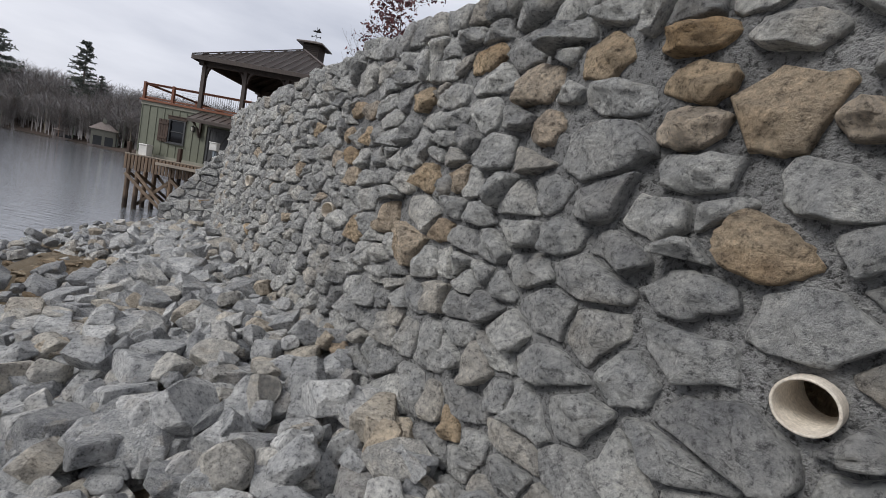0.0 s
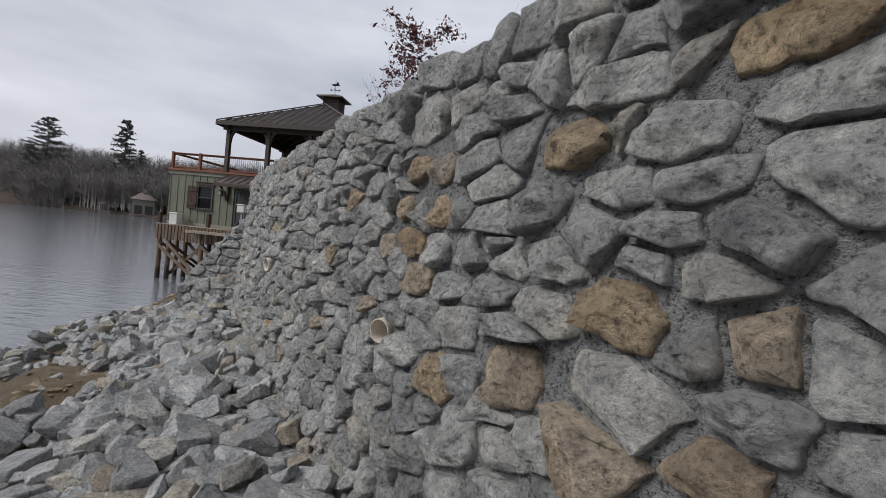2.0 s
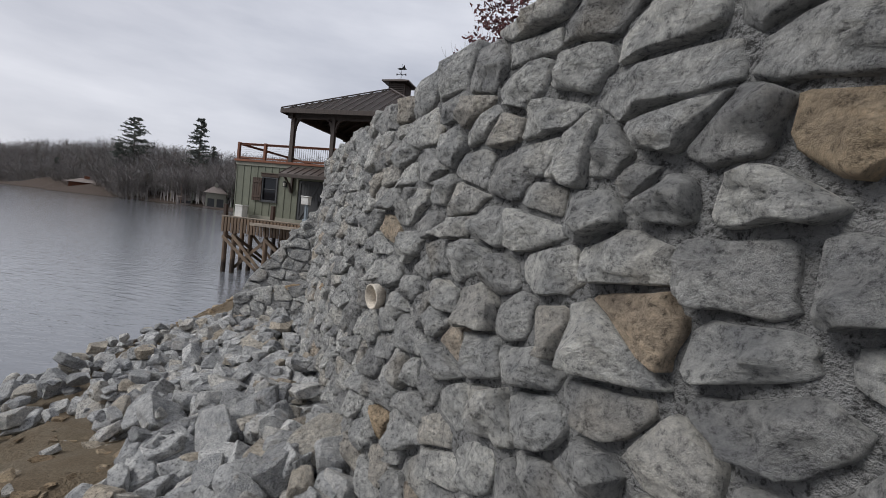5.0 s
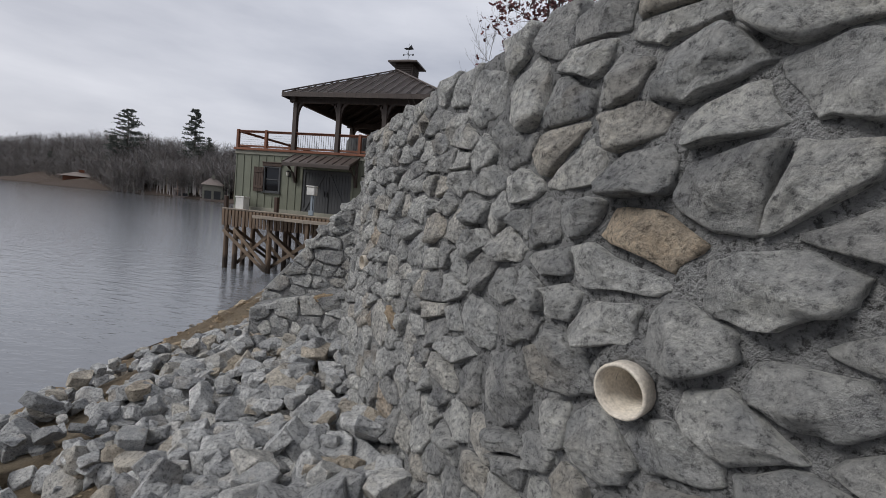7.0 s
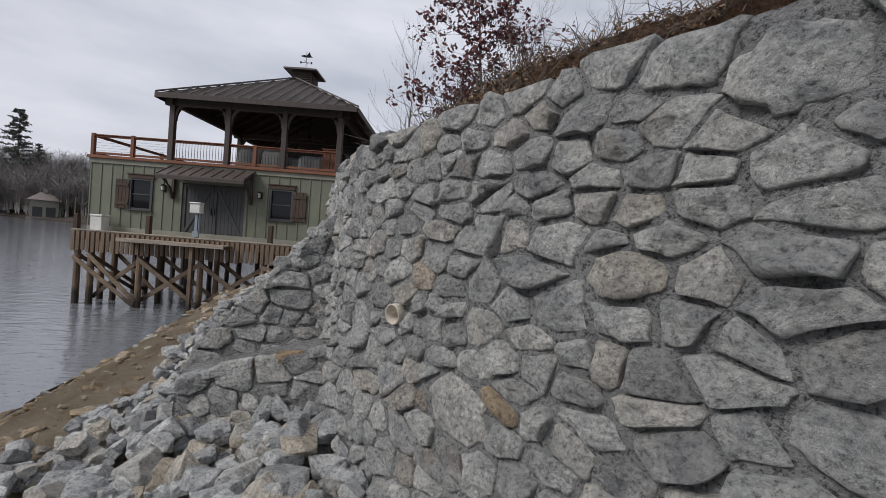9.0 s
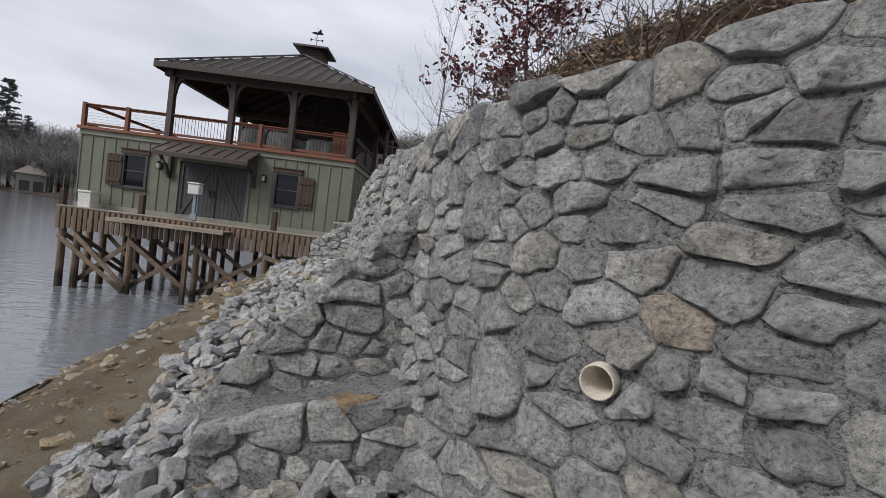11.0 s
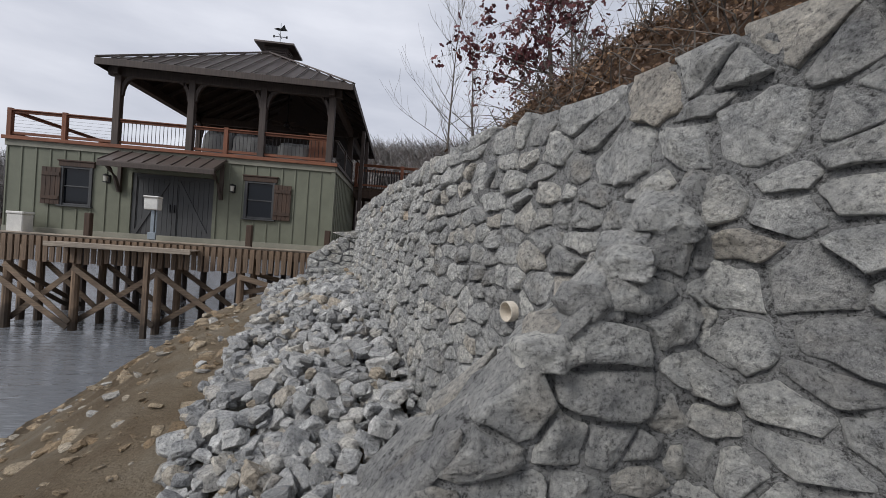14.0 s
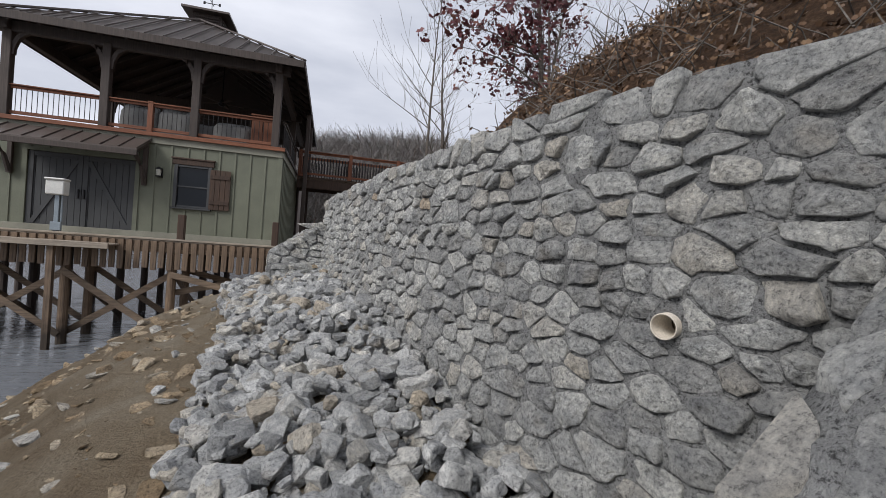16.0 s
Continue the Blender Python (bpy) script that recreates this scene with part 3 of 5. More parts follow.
def cells(length, low, high, rng, row=0.118, wide=0.2, squash=0.66, stand_out=()):
    """Irregular stone outlines filling a strip: a warped pattern of nearest-seed cells, kept clear of the stones that stand out."""
    seeds = []
    z = low + row * 0.5
    while z < 3.0:
        s = rng.uniform(-wide, 0)
        while s < length + wide:
            w = wide * rng.choice((0.45, 0.65, 0.8, 1.0, 1.0, 1.3, 1.7))
            seeds.append((s + w / 2, z + rng.uniform(-0.34, 0.34) * row, rng.choice((0, 0, 0, 0.006, 0.014, -0.006))))
            s += w
        z += row * rng.uniform(0.88, 1.12)
    seeds = [q for q in seeds if q[1] < high(min(max(q[0], 0), length)) - row * 0.42]
    seeds = [q for q in seeds if not any(((q[0] - f[0]) / (f[2] * 0.56)) ** 2 + ((q[1] - f[1]) / (f[3] * 0.56)) ** 2 < 1 for f in stand_out)]
    drop = [q for q in seeds if rng.random() < 0.09]
    seeds = [q for q in seeds if q not in drop]
    sx = np.array([q[0] * squash for q in seeds])
    sz = np.array([q[1] for q in seeds])
    found = []
    for i, (s, z, wt) in enumerate(seeds):
        top = high(min(max(s, 0), length))
        if s < 0 or s > length or z < low:
            continue
        d2 = (sx - sx[i]) ** 2 + (sz - sz[i]) ** 2
        near = np.argsort(d2)[1:24]
        poly = [(sx[i] - 0.4, z - 0.35), (sx[i] + 0.4, z - 0.35), (sx[i] + 0.4, z + 0.35), (sx[i] - 0.4, z + 0.35)]
        for j in near:
            dx, dz = sx[j] - sx[i], sz[j] - sz[i]
            ln = math.hypot(dx, dz)
            k = 0.5 + max(min((wt - seeds[j][2]) * 4, 0.1), -0.1)
            poly = clip(poly, sx[i] + dx * k, sz[i] + dz * k, dx / ln, dz / ln)
            if len(poly) < 3:
                break
        for f in stand_out:
            ex, ez = (s - f[0]) / (f[2] * 0.54), (z - f[1]) / (f[3] * 0.54)
            far = math.hypot(ex, ez)
            if len(poly) >= 3 and 1e-6 < far < 4:
                bx, bz = (f[0] + ex / far * f[2] * 0.54) * squash, f[1] + ez / far * f[3] * 0.54
                vx, vz = -ex / far / (f[2] * squash), -ez / far / f[3]
                vl = math.hypot(vx, vz)
                poly = clip(poly, bx, bz, vx / vl, vz / vl)
        lift = rng.uniform(-0.025, 0.045)
        fall = (high(min(max(s + 0.05, 0), length)) - high(min(max(s - 0.05, 0), length))) / 0.1 / squash
        poly = clip(poly, sx[i], top + lift, -fall / math.hypot(fall, 1), 1 / math.hypot(fall, 1))
        for px, pz, qx, qz in ((0, 0, -1, 0), (length * squash, 0, 1, 0), (0, low, 0, -1)):
            if len(poly) >= 3:
                poly = clip(poly, px, pz, qx, qz)
        if len(poly) >= 3:
            found.append([(p[0] / squash, p[1]) for p in poly])
    return found


def stone_mesh(poly, joint, proud, rng, place):
    """One stone: rounded outline, broken faces, back sunk in the mortar. place(u, v, out) gives the point in space."""
    cx, cz = sum(p[0] for p in poly) / len(poly), sum(p[1] for p in poly) / len(poly)
    size = max(max(abs(p[0] - cx), abs(p[1] - cz)) for p in poly)
    pts = [(p[0] - cx, p[1] - cz) for p in poly]
    for cut in (rng.uniform(0.03, 0.17), 0.2):
        nxt = []
        for i in range(len(pts)):
            a, b = pts[i], pts[(i + 1) % len(pts)]
            nxt.append((a[0] + (b[0] - a[0]) * cut, a[1] + (b[1] - a[1]) * cut))
            nxt.append((a[0] + (b[0] - a[0]) * (1 - cut), a[1] + (b[1] - a[1]) * (1 - cut)))
        pts = nxt
    n = len(pts)
    seed = rng.uniform(0, 100)
    tilt = (rng.uniform(-0.35, 0.35), rng.uniform(-0.5, 0.2))
    planes = [(rng.uniform(0.5, 1.05), rng.uniform(-1.2, 1.2), rng.uniform(-1.3, 1.1)) for _ in range(6)]
    keep = (rng.uniform(0.92, 1.02), rng.uniform(0.88, 1.02))
    verts, faces = [], []
    rings = ((1.0, -1.0), (1.0, 0.08), (0.985, 0.5), (0.93, 0.84), (0.82, 0.98), (0.64, 1.04), (0.42, 1.06), (0.2, 1.0))
    for sc, lift in rings:
        for (x, z) in pts:
            r = math.hypot(x, z)
            k = sc * (1 - joint / max(r, 0.03)) * (1 + 0.2 * noise.noise(Vector((x * 18 + seed, z * 18, seed))) + 0.09 * noise.noise(Vector((x * 50, z * 50, seed))))
            u, v = x * k * keep[0], z * k * keep[1]
            h = lift
            if lift > 0:
                h = min([lift] + [a + (b * u + c * v) / size for a, b, c in planes])
                h = h * (1 + tilt[0] * u / size + tilt[1] * v / size)
                h += 0.14 * noise.noise(Vector((u * 20, v * 20, seed))) + 0.12 * noise.noise(Vector((u * 52, v * 52, seed + 5)))
                h += 0.42 * (noise.voronoi(Vector((u * 15 + seed, v * 15, seed)))[0][0] - 0.35) * lift
                h = max(h, 0.3 * lift)
                verts.append((cx + u, cz + v, h * proud))
            else:
                verts.append((cx + u, cz + v, -0.05))
    hc = min([1.0] + [a for a, b, c in planes])
    verts.append((cx, cz, proud * (hc + 0.1 * noise.noise(Vector((0, 0, seed))))))
    for i in range(len(rings) - 1):
        for k in range(n):
            q = (k + 1) % n
            faces.append((i * n + k, i * n + q, (i + 1) * n + q, (i + 1) * n + k))
    last = (len(rings) - 1) * n
    for k in range(n):
        faces.append((last + k, last + (k + 1) % n, len(verts) - 1))
    return [place(*v) for v in verts], faces


rng = random.Random(7)
near_stones, joined = [], {"grey": ([], []), "tan": ([], [])}


def tan_chance(s):
    return float(np.interp(s, (0, 3, 7, 7.8, 9, 10, 20), (0.07, 0.08, 0.07, 0.02, 0.02, 0.01, 0.005)))


def tuck(store, verts, faces):
    base = len(store[0])
    store[0].extend(verts)
    store[1].extend(tuple(i + base for i in f) for f in faces)


STAND_OUT = (*TAN_STONES, *GREY_STONES, *GREY_STONES_BEYOND)
courses = [(outline(f, rng), "tan" if f in TAN_STONES else "grey") for f in STAND_OUT]
courses += [(poly, "") for poly in cells(WALL_END, -0.1, wall_top, rng, stand_out=STAND_OUT)]
for poly, tone in courses:
    cs, cz = sum(p[0] for p in poly) / len(poly), sum(p[1] for p in poly) / len(poly)
    for ps, pz in PIPES:
        gap = math.hypot(ps - cs, pz - cz)
        if 0 < gap < 0.4 and len(poly) >= 3:
            ex, ez = (ps - cs) / gap, (pz - cz) / gap
            poly = clip(poly, ps - ex * 0.064, pz - ez * 0.064, ex, ez)
    if len(poly) < 3 or max(p[0] for p in poly) - min(p[0] for p in poly) < 0.05 or max(p[1] for p in poly) - min(p[1] for p in poly) < 0.04:
        continue
    proud = float(np.interp(cs, (0, 7, 9, 20), (0.1, 0.092, 0.07, 0.058))) * rng.uniform(0.7, 1.25)
    joint = 0.002 if tone else rng.uniform(0.004, 0.014)
    verts, faces = stone_mesh(poly, joint, proud, rng, lambda u, v, o: on_wall(u, v, o))
    tone = tone or ("tan" if rng.random() < tan_chance(cs) * (1.0 if cz > 1.25 else 0.4) else "grey")
    if 2.6 < cs < 12.6 and cz > 0.75 and (len(near_stones) < 42 or rng.random() < 0.42) and len(near_stones) < 300:
        near_stones.append((verts, faces, tone))
    else:
        tuck(joined[tone], verts, faces)

# ---- wing walls: sloping buttresses with a low shelf ----
def wing(name, s0, out_dir, length, z_high, z_low, thick, shelf, shelf_z, fall, seed):
    p, n, d = wall_at(s0)
    axis = Vector((*out_dir, 0)).normalized()
    side = Vector((axis.y, -axis.x, 0))
    if side.y > 0:
        side = -side
    org = p - axis * 0.15
    r2 = random.Random(seed)
    ln = length + 0.15

    def top(u):
        return z_high - (z_high - z_low) * (max(u - 0.12, 0) / (ln - 0.12))

    def crown(u, q):
        return top(u) - 0.75 * max(thick * 0.3 - q, 0) * max(1 - u / (ln * 0.8), 0)

    def at(u, q, z):
        return org + axis * u + side * q + Vector((0, 0, z))
    verts, faces = [], []
    m = 30
    for i in range(m + 1):
        u = ln * i / m
        t = top(u)
        prof = [(thick / 2, -0.6), (thick / 2, t * 0.6), (thick / 2 - 0.02, t - 0.06), (thick / 4, t), (-thick / 4, crown(u, -thick / 4)), (-thick / 2, crown(u, -thick / 2) - 0.08), (-thick / 2 - 0.12, -0.6)]
        for q, z in prof:
            w = 0.03 * noise.noise(Vector((u * 6, q * 9, z * 6 + seed)))
            verts.append(at(u + w, q + w, z + w))
    k = 7
    for i in range(m):
        for j in range(k - 1):
            faces.append((i * k + j, i * k + j + 1, (i + 1) * k + j + 1, (i + 1) * k + j))
    faces.append(tuple(range(m * k, m * k + k))[::-1])
    faces.append(tuple(range(k)))
    body = tagged(new(name, pydata(name, verts, faces, mortar, True)), "sloping mortared stone buttress against the retaining wall", "stone buttress", kind="structure")
    pieces = []

    def add(poly, joint, proud, place, tan=0.03):
        v, f = stone_mesh(poly, joint, proud, r2, place)
        me = pydata("stone", v, f, stone_tan if r2.random() < tan else stone_grey, True)
        ob = new("stone", me)
        ob.parent = body
        pieces.append(ob)
    for poly in cells(ln, -0.1, lambda u: top(u) - 0.01, r2, 0.12, 0.2):
        add(poly, 0.011, 0.05 * r2.uniform(0.7, 1.2), lambda u, v, o: at(u, thick / 2 + o - 0.005, v))
    for poly in cells(ln, 0.0, lambda u: thick, r2, 0.19, 0.2):
        add(poly, 0.026, 0.034 * r2.uniform(0.5, 1.1), lambda u, v, o: at(u, v - thick / 2, crown(u, v - thick / 2) + o + 0.004), 0.0)
    for k in range(4):
        u0 = 0.24 + 0.125 * k
        block = outline((u0, top(u0) - 0.045, r2.uniform(0.19, 0.25), r2.uniform(0.11, 0.14)), r2)
        add(block, 0.001, 0.095, lambda u, v, o: at(u, thick / 2 - 0.02 + o, v), 0.0)
        block = outline((u0 - 0.02, thick - 0.1, 0.15, 0.2), r2)
        add(block, 0.001, 0.07, lambda u, v, o: at(u, v - thick / 2, top(u0) + 0.004 - 0.7 * (u - u0) + o), 0.0)
    for poly in cells(thick, -0.1, lambda u: z_low - 0.02, r2, 0.11, 0.17):
        add(poly, 0.012, 0.05, lambda u, v, o: at(ln + o, u - thick / 2, v))
    if shelf:
        sv, sf = [], []
        for i in range(m + 1):
            u = ln * 0.94 * i / m
            zz = shelf_z - fall * u
            for q, z in ((thick / 2 + shelf, -0.6), (thick / 2 + shelf, zz * 0.5), (thick / 2 + shelf - 0.02, zz - 0.03), (thick / 2 + shelf * 0.6, zz), (thick / 2 - 0.05, zz + 0.03)):
                w = 0.025 * noise.noise(Vector((u * 7, q * 9, z * 7 + seed + 3)))
                sv.append(at(u, q + w, z + w))
        for i in range(m):
            for j in range(4):
                sf.append((i * 5 + j, i * 5 + j + 1, (i + 1) * 5 + j + 1, (i + 1) * 5 + j))
        sf.append(tuple(range(m * 5, m * 5 + 5))[::-1])
        step = new("shelf", pydata("shelf", sv, sf, mortar, True))
        step.parent = body
        for poly in cells(ln * 0.94, -0.1, lambda u: shelf_z - fall * u, r2, 0.12, 0.22):
            add(poly, 0.009, 0.04 * r2.uniform(0.7, 1.2), lambda u, v, o: at(u, thick / 2 + shelf + o - 0.01, v), 0.05)
        for poly in cells(ln * 0.94, 0.02, lambda u: shelf, r2, 0.16, 0.34):
            add(poly, 0.008, 0.022, lambda u, v, o: at(u, thick / 2 + v, shelf_z - fall * u + o - 0.012), 0.25)
    return body


wing("wall_wing_near", 12.2, (-1.0, -0.02), 1.08, 1.84, 0.6, 0.42, 0.3, 0.83, 0.27, 3)
wing("wall_wing_far", 19.6, (-0.99, 0.0), 0.85, 1.68, 1.15, 0.4, 0.2, 1.0, 0.07, 5)


# ---- drain pipes ----
def drain_pipe(s, z, tilt, turn, reach, hub):
    p = on_wall(s, z, reach)
    _, n, d = wall_at(s)
    m = Matrix.Translation(p) @ (n + Vector((0, 0, tilt)) + d * turn).to_track_quat("Z", "Y").to_matrix().to_4x4()
    label = "cream plastic drain pipe with a flared hub set in the wall" if hub else "cream plastic drain pipe stub cut off near the wall face"
    e = thing("drain_pipe", m, label, "pipe", "weep pipes in the wall")
    if hub:
        prof = [(0.055, -0.3), (0.055, 0.018), (0.062, 0.026), (0.063, 0.066), (0.061, 0.07), (0.0555, 0.07), (0.0545, 0.02), (0.049, 0.015), (0.049, -0.28)]
    else:
        prof = [(0.0565, -0.3), (0.0565, 0.06), (0.0555, 0.062), (0.0515, 0.062), (0.0505, 0.06), (0.0505, -0.28)]
    verts, faces, k = [], [], 28
    for r, h in prof:
        for a in range(k):
            wob = 0.003 * noise.noise(Vector((math.cos(2 * math.pi * a / k) * 2, math.sin(2 * math.pi * a / k) * 2, s))) if h > 0.055 else 0.0
            verts.append((r * math.cos(2 * math.pi * a / k), r * math.sin(2 * math.pi * a / k), h + wob))
    for i in range(len(prof) - 1):
        for a in range(k):
            b = (a + 1) % k
            faces.append((i * k + a, i * k + b, (i + 1) * k + b, (i + 1) * k + a))
    c = len(verts)
    verts.append((0, 0, -0.28))
    last = (len(prof) - 1) * k
    faces += [(last + a, last + (a + 1) % k, c) for a in range(k)]
    part("tube", bm_from(verts, faces), plastic, e, smooth=True)
    rings, cv, cf = ((0.052, 0.012), (0.075, 0.02), (0.1, 0.01), (0.125, -0.03)), [], []
    for r, h in rings:
        for a in range(k):
            q = 2 * math.pi * a / k
            w = 1 + 0.12 * noise.noise(Vector((math.cos(q) * 2, math.sin(q) * 2, s + r * 20))) * (r > 0.06)
            cv.append((r * w * math.cos(q), r * w * math.sin(q), h + 0.012 * noise.noise(Vector((math.cos(q) * 5, math.sin(q) * 5, r * 60)))))
    for i in range(len(rings) - 1):
        for a in range(k):
            b = (a + 1) % k
            cf.append((i * k + a, i * k + b, (i + 1) * k + b, (i + 1) * k + a))
    part("mortar_collar", bm_from(cv, cf), mortar, e, "grey mortar collar", smooth=True)


for (s, z), turn, reach in zip(PIPES, (-0.05, -0.5, -0.2, -0.2, -0.1), (-0.01, 0.0, 0.0, -0.005, 0.0)):
    drain_pipe(s, z, -0.06, turn, reach, abs(s - 7.98) < 0.1)


# ---- boathouse ----
HM = Matrix.Translation((-6.72, 21.9, 0)) @ Matrix.Rotation(radians(-4), 4, "Z")
house = thing("boathouse", HM, "sage green two-level boathouse with open timber pavilion", "boathouse")
WID, DEP, FLOOR, EAVE = 9.8, 6.0, 1.05, 3.66


def wall_with_openings(x0, x1, z0, z1, y0, y1, holes):
    """A wall slab along x with rectangular holes through it."""
    xs = sorted({x0, x1, *[h[0] for h in holes], *[h[1] for h in holes]})
    zs = sorted({z0, z1, *[h[2] for h in holes], *[h[3] for h in holes]})
    bm = bmesh.new()
    for i in range(len(xs) - 1):
        for j in range(len(zs) - 1):
            cx, cz = (xs[i] + xs[i + 1]) / 2, (zs[j] + zs[j + 1]) / 2
            if not any(h[0] < cx < h[1] and h[2] < cz < h[3] for h in holes):
                box(bm, xs[i], xs[i + 1], y0, y1, zs[j], zs[j + 1])
    bmesh.ops.remove_doubles(bm, verts=bm.verts, dist=0.0005)
    return bm


WINDOWS = ((-2.71, -1.9, 1.98, 3.10), (-8.16, -7.38, 1.98, 3.10))
DOOR = (-6.18, -3.7, FLOOR, 3.12)
part("wall_front", wall_with_openings(-WID, 0, 0.75, EAVE, 0, 0.14, [*WINDOWS, DOOR]), green_paint, house, "sage green board siding")
part("wall_side", boxes((-0.14, 0, 0.142, DEP, 0.75, EAVE)), green_paint, house)
part("wall_side", boxes((-WID, -WID + 0.14, 0.142, DEP, 0.75, EAVE)), green_paint, house)
part("wall_back", boxes((-WID + 0.14, -0.14, DEP - 0.14, DEP, 0.75, EAVE)), green_paint, house)
part("floor_slab", boxes((-WID + 0.14, -0.14, 0.142, DEP - 0.142, 0.9, FLOOR)), dock_wood, house)
batten_mesh = link_mesh("batten", boxes((-0.024, 0.024, -0.024, -0.001, 0, EAVE - FLOOR - 0.02), bevel=0.004), green_paint)
x = -WID + 0.03
while x < 0:
    spans = [(FLOOR + 0.02, EAVE - 0.02)]
    for w in (*[(a - 0.13, b + 0.13, c - 0.1, d + 0.2) for a, b, c, d in WINDOWS], (DOOR[0] - 0.08, DOOR[1] + 0.08, 0, 3.2)):
        if w[0] < x < w[1]:
            spans = [(lo, hi) for lo, hi in ((FLOOR + 0.02, w[2]), (w[3], EAVE - 0.02)) if hi > lo + 0.05]
    for lo, hi in spans:
        ob = new("batten", batten_mesh)
        ob.parent = house
        ob.matrix_basis = Matrix.Translation((x, 0, lo)) @ Matrix.Diagonal((1, 1, (hi - lo) / (EAVE - FLOOR - 0.02), 1))
    x += 0.406
for k in range(15):
    ob = new("batten", batten_mesh)
    ob.parent = house
    ob.matrix_basis = Matrix.Translation((0, 0.03 + k * 0.42, FLOOR + 0.02)) @ Matrix.Rotation(radians(90), 4, "Z")
part("corner_board", boxes((-0.1, 0.03, -0.03, -0.002, FLOOR, EAVE), bevel=0.004), green_paint, house)
part("band_board", boxes((-WID - 0.03, 0.04, -0.05, -0.003, EAVE - 0.02, EAVE + 0.2), bevel=0.006), trim_green, house, "pale green band board")
part("band_board", boxes((0.003, 0.05, -0.05, DEP, EAVE - 0.02, EAVE + 0.2), bevel=0.006), trim_green, house)
part("skirt_board", boxes((-WID, 0.02, -0.04, -0.003, FLOOR - 0.1, FLOOR + 0.16), bevel=0.006), trim_green, house)


def window(x0, x1, z0, z1, shutter_x0, shutter_x1):
    w = new("window")
    w.parent = house
    fr = bmesh.new()
    for sp in ((x0 - 0.07, x0 + 0.02, -0.05, 0.06, z0 - 0.03, z1 + 0.04), (x1 - 0.02, x1 + 0.07, -0.05, 0.06, z0 - 0.03, z1 + 0.04), (x0 + 0.021, x1 - 0.021, -0.04, 0.06, z1 - 0.02, z1 + 0.04),
               (x0 + 0.021, x1 - 0.021, -0.03, 0.06, z0 - 0.03, z0 + 0.03), (x0 + 0.021, x1 - 0.021, -0.01, 0.05, (z0 + z1) / 2 - 0.02, (z0 + z1) / 2 + 0.02)):
        box(fr, *sp, bevel=0.005)
    part("window_frame", fr, door_paint, w, "charcoal window frame")
    part("header", boxes((x0 - 0.12, x1 + 0.12, -0.06, -0.003, z1 + 0.042, z1 + 0.19), (x0 - 0.15, x1 + 0.15, -0.085, -0.003, z1 + 0.192, z1 + 0.235), bevel=0.006), shutter_wood, w, "brown stained window header")
    part("sill", boxes((x0 - 0.11, x1 + 0.11, -0.1, -0.003, z0 - 0.075, z0 - 0.033), bevel=0.006), door_paint, w)
    part("pane", boxes((x0, x1, 0.03, 0.036, z0, z1)), glass, w, "dark reflecting window glass")
    sh = new("shutter")
    sh.parent = house
    n = 4
    for k in range(n):
        a, b = shutter_x0 + (shutter_x1 - shutter_x0) * k / n, shutter_x0 + (shutter_x1 - shutter_x0) * (k + 1) / n
        part("plank", boxes((a + 0.004, b - 0.004, -0.075, -0.052, z0 - 0.03, z1 - 0.02), bevel=0.004), shutter_wood, sh)
    for zz in (z0 + 0.12, z1 - 0.28):
        part("ledge", boxes((shutter_x0 + 0.02, shutter_x1 - 0.02, -0.098, -0.077, zz, zz + 0.11), bevel=0.004), shutter_wood, sh)


window(*WINDOWS[0], -1.86, -1.32)
window(*WINDOWS[1], -8.74, -8.2)
# double barn doors
for x0, x1, flip in ((DOOR[0] + 0.03, -4.945, 1), (-4.935, DOOR[1] - 0.03, -1)):
    door = new("barn_door")
    door.parent = house
    z0, z1 = DOOR[2] + 0.02, DOOR[3] - 0.02
    for k in range(8):
        part("plank", boxes((x0 + (x1 - x0) * k / 8 + 0.003, x0 + (x1 - x0) * (k + 1) / 8 - 0.003, 0.03, 0.07, z0, z1), bevel=0.003), door_paint, door)
    for sp in ((x0, x0 + 0.12, 0.0, 0.028, z0, z1), (x1 - 0.12, x1, 0.0, 0.028, z0, z1), (x0 + 0.122, x1 - 0.122, 0.0, 0.028, z0, z0 + 0.14), (x0 + 0.122, x1 - 0.122, 0.0, 0.028, z1 - 0.12, z1)):
        part("rail", boxes(sp, bevel=0.004), door_paint, door)
    a, b = ((x0 + 0.12, 0.012, z0 + 0.16), (x1 - 0.13, 0.012, z1 - 0.14))
    if flip < 0:
        a, b = ((x1 - 0.12, 0.012, z0 + 0.16), (x0 + 0.13, 0.012, z1 - 0.14))
    part("brace", beam(a, b, 0.024, 0.11, 0.003), door_paint, door)
    hx = x1 - 0.06 if flip > 0 else x0 + 0.06
    part("handle", boxes((hx - 0.02, hx + 0.02, -0.04, -0.001, 1.95, 2.2), bevel=0.008), black_metal, door, "black iron pull")
for sp in ((DOOR[0] - 0.09, DOOR[0] + 0.02), (DOOR[1] - 0.02, DOOR[1] + 0.09)):
    part("door_jamb", boxes((sp[0], sp[1], -0.035, 0.1, DOOR[2], DOOR[3]), bevel=0.005), green_paint, house)

# canopy over the doors
canopy = new("canopy")
canopy.parent = house
CX0, CX1, CZ0, CZ1, CY = -6.62, -3.36, 3.28, 3.7, -0.95
bm = bmesh.new()
vs = [bm.verts.new(v) for v in ((CX0, CY, CZ0), (CX1, CY, CZ0), (CX1, -0.06, CZ1), (CX0, -0.06, CZ1), (CX0, CY, CZ0 + 0.03), (CX1, CY, CZ0 + 0.03), (CX1, -0.06, CZ1 + 0.03), (CX0, -0.06, CZ1 + 0.03))]
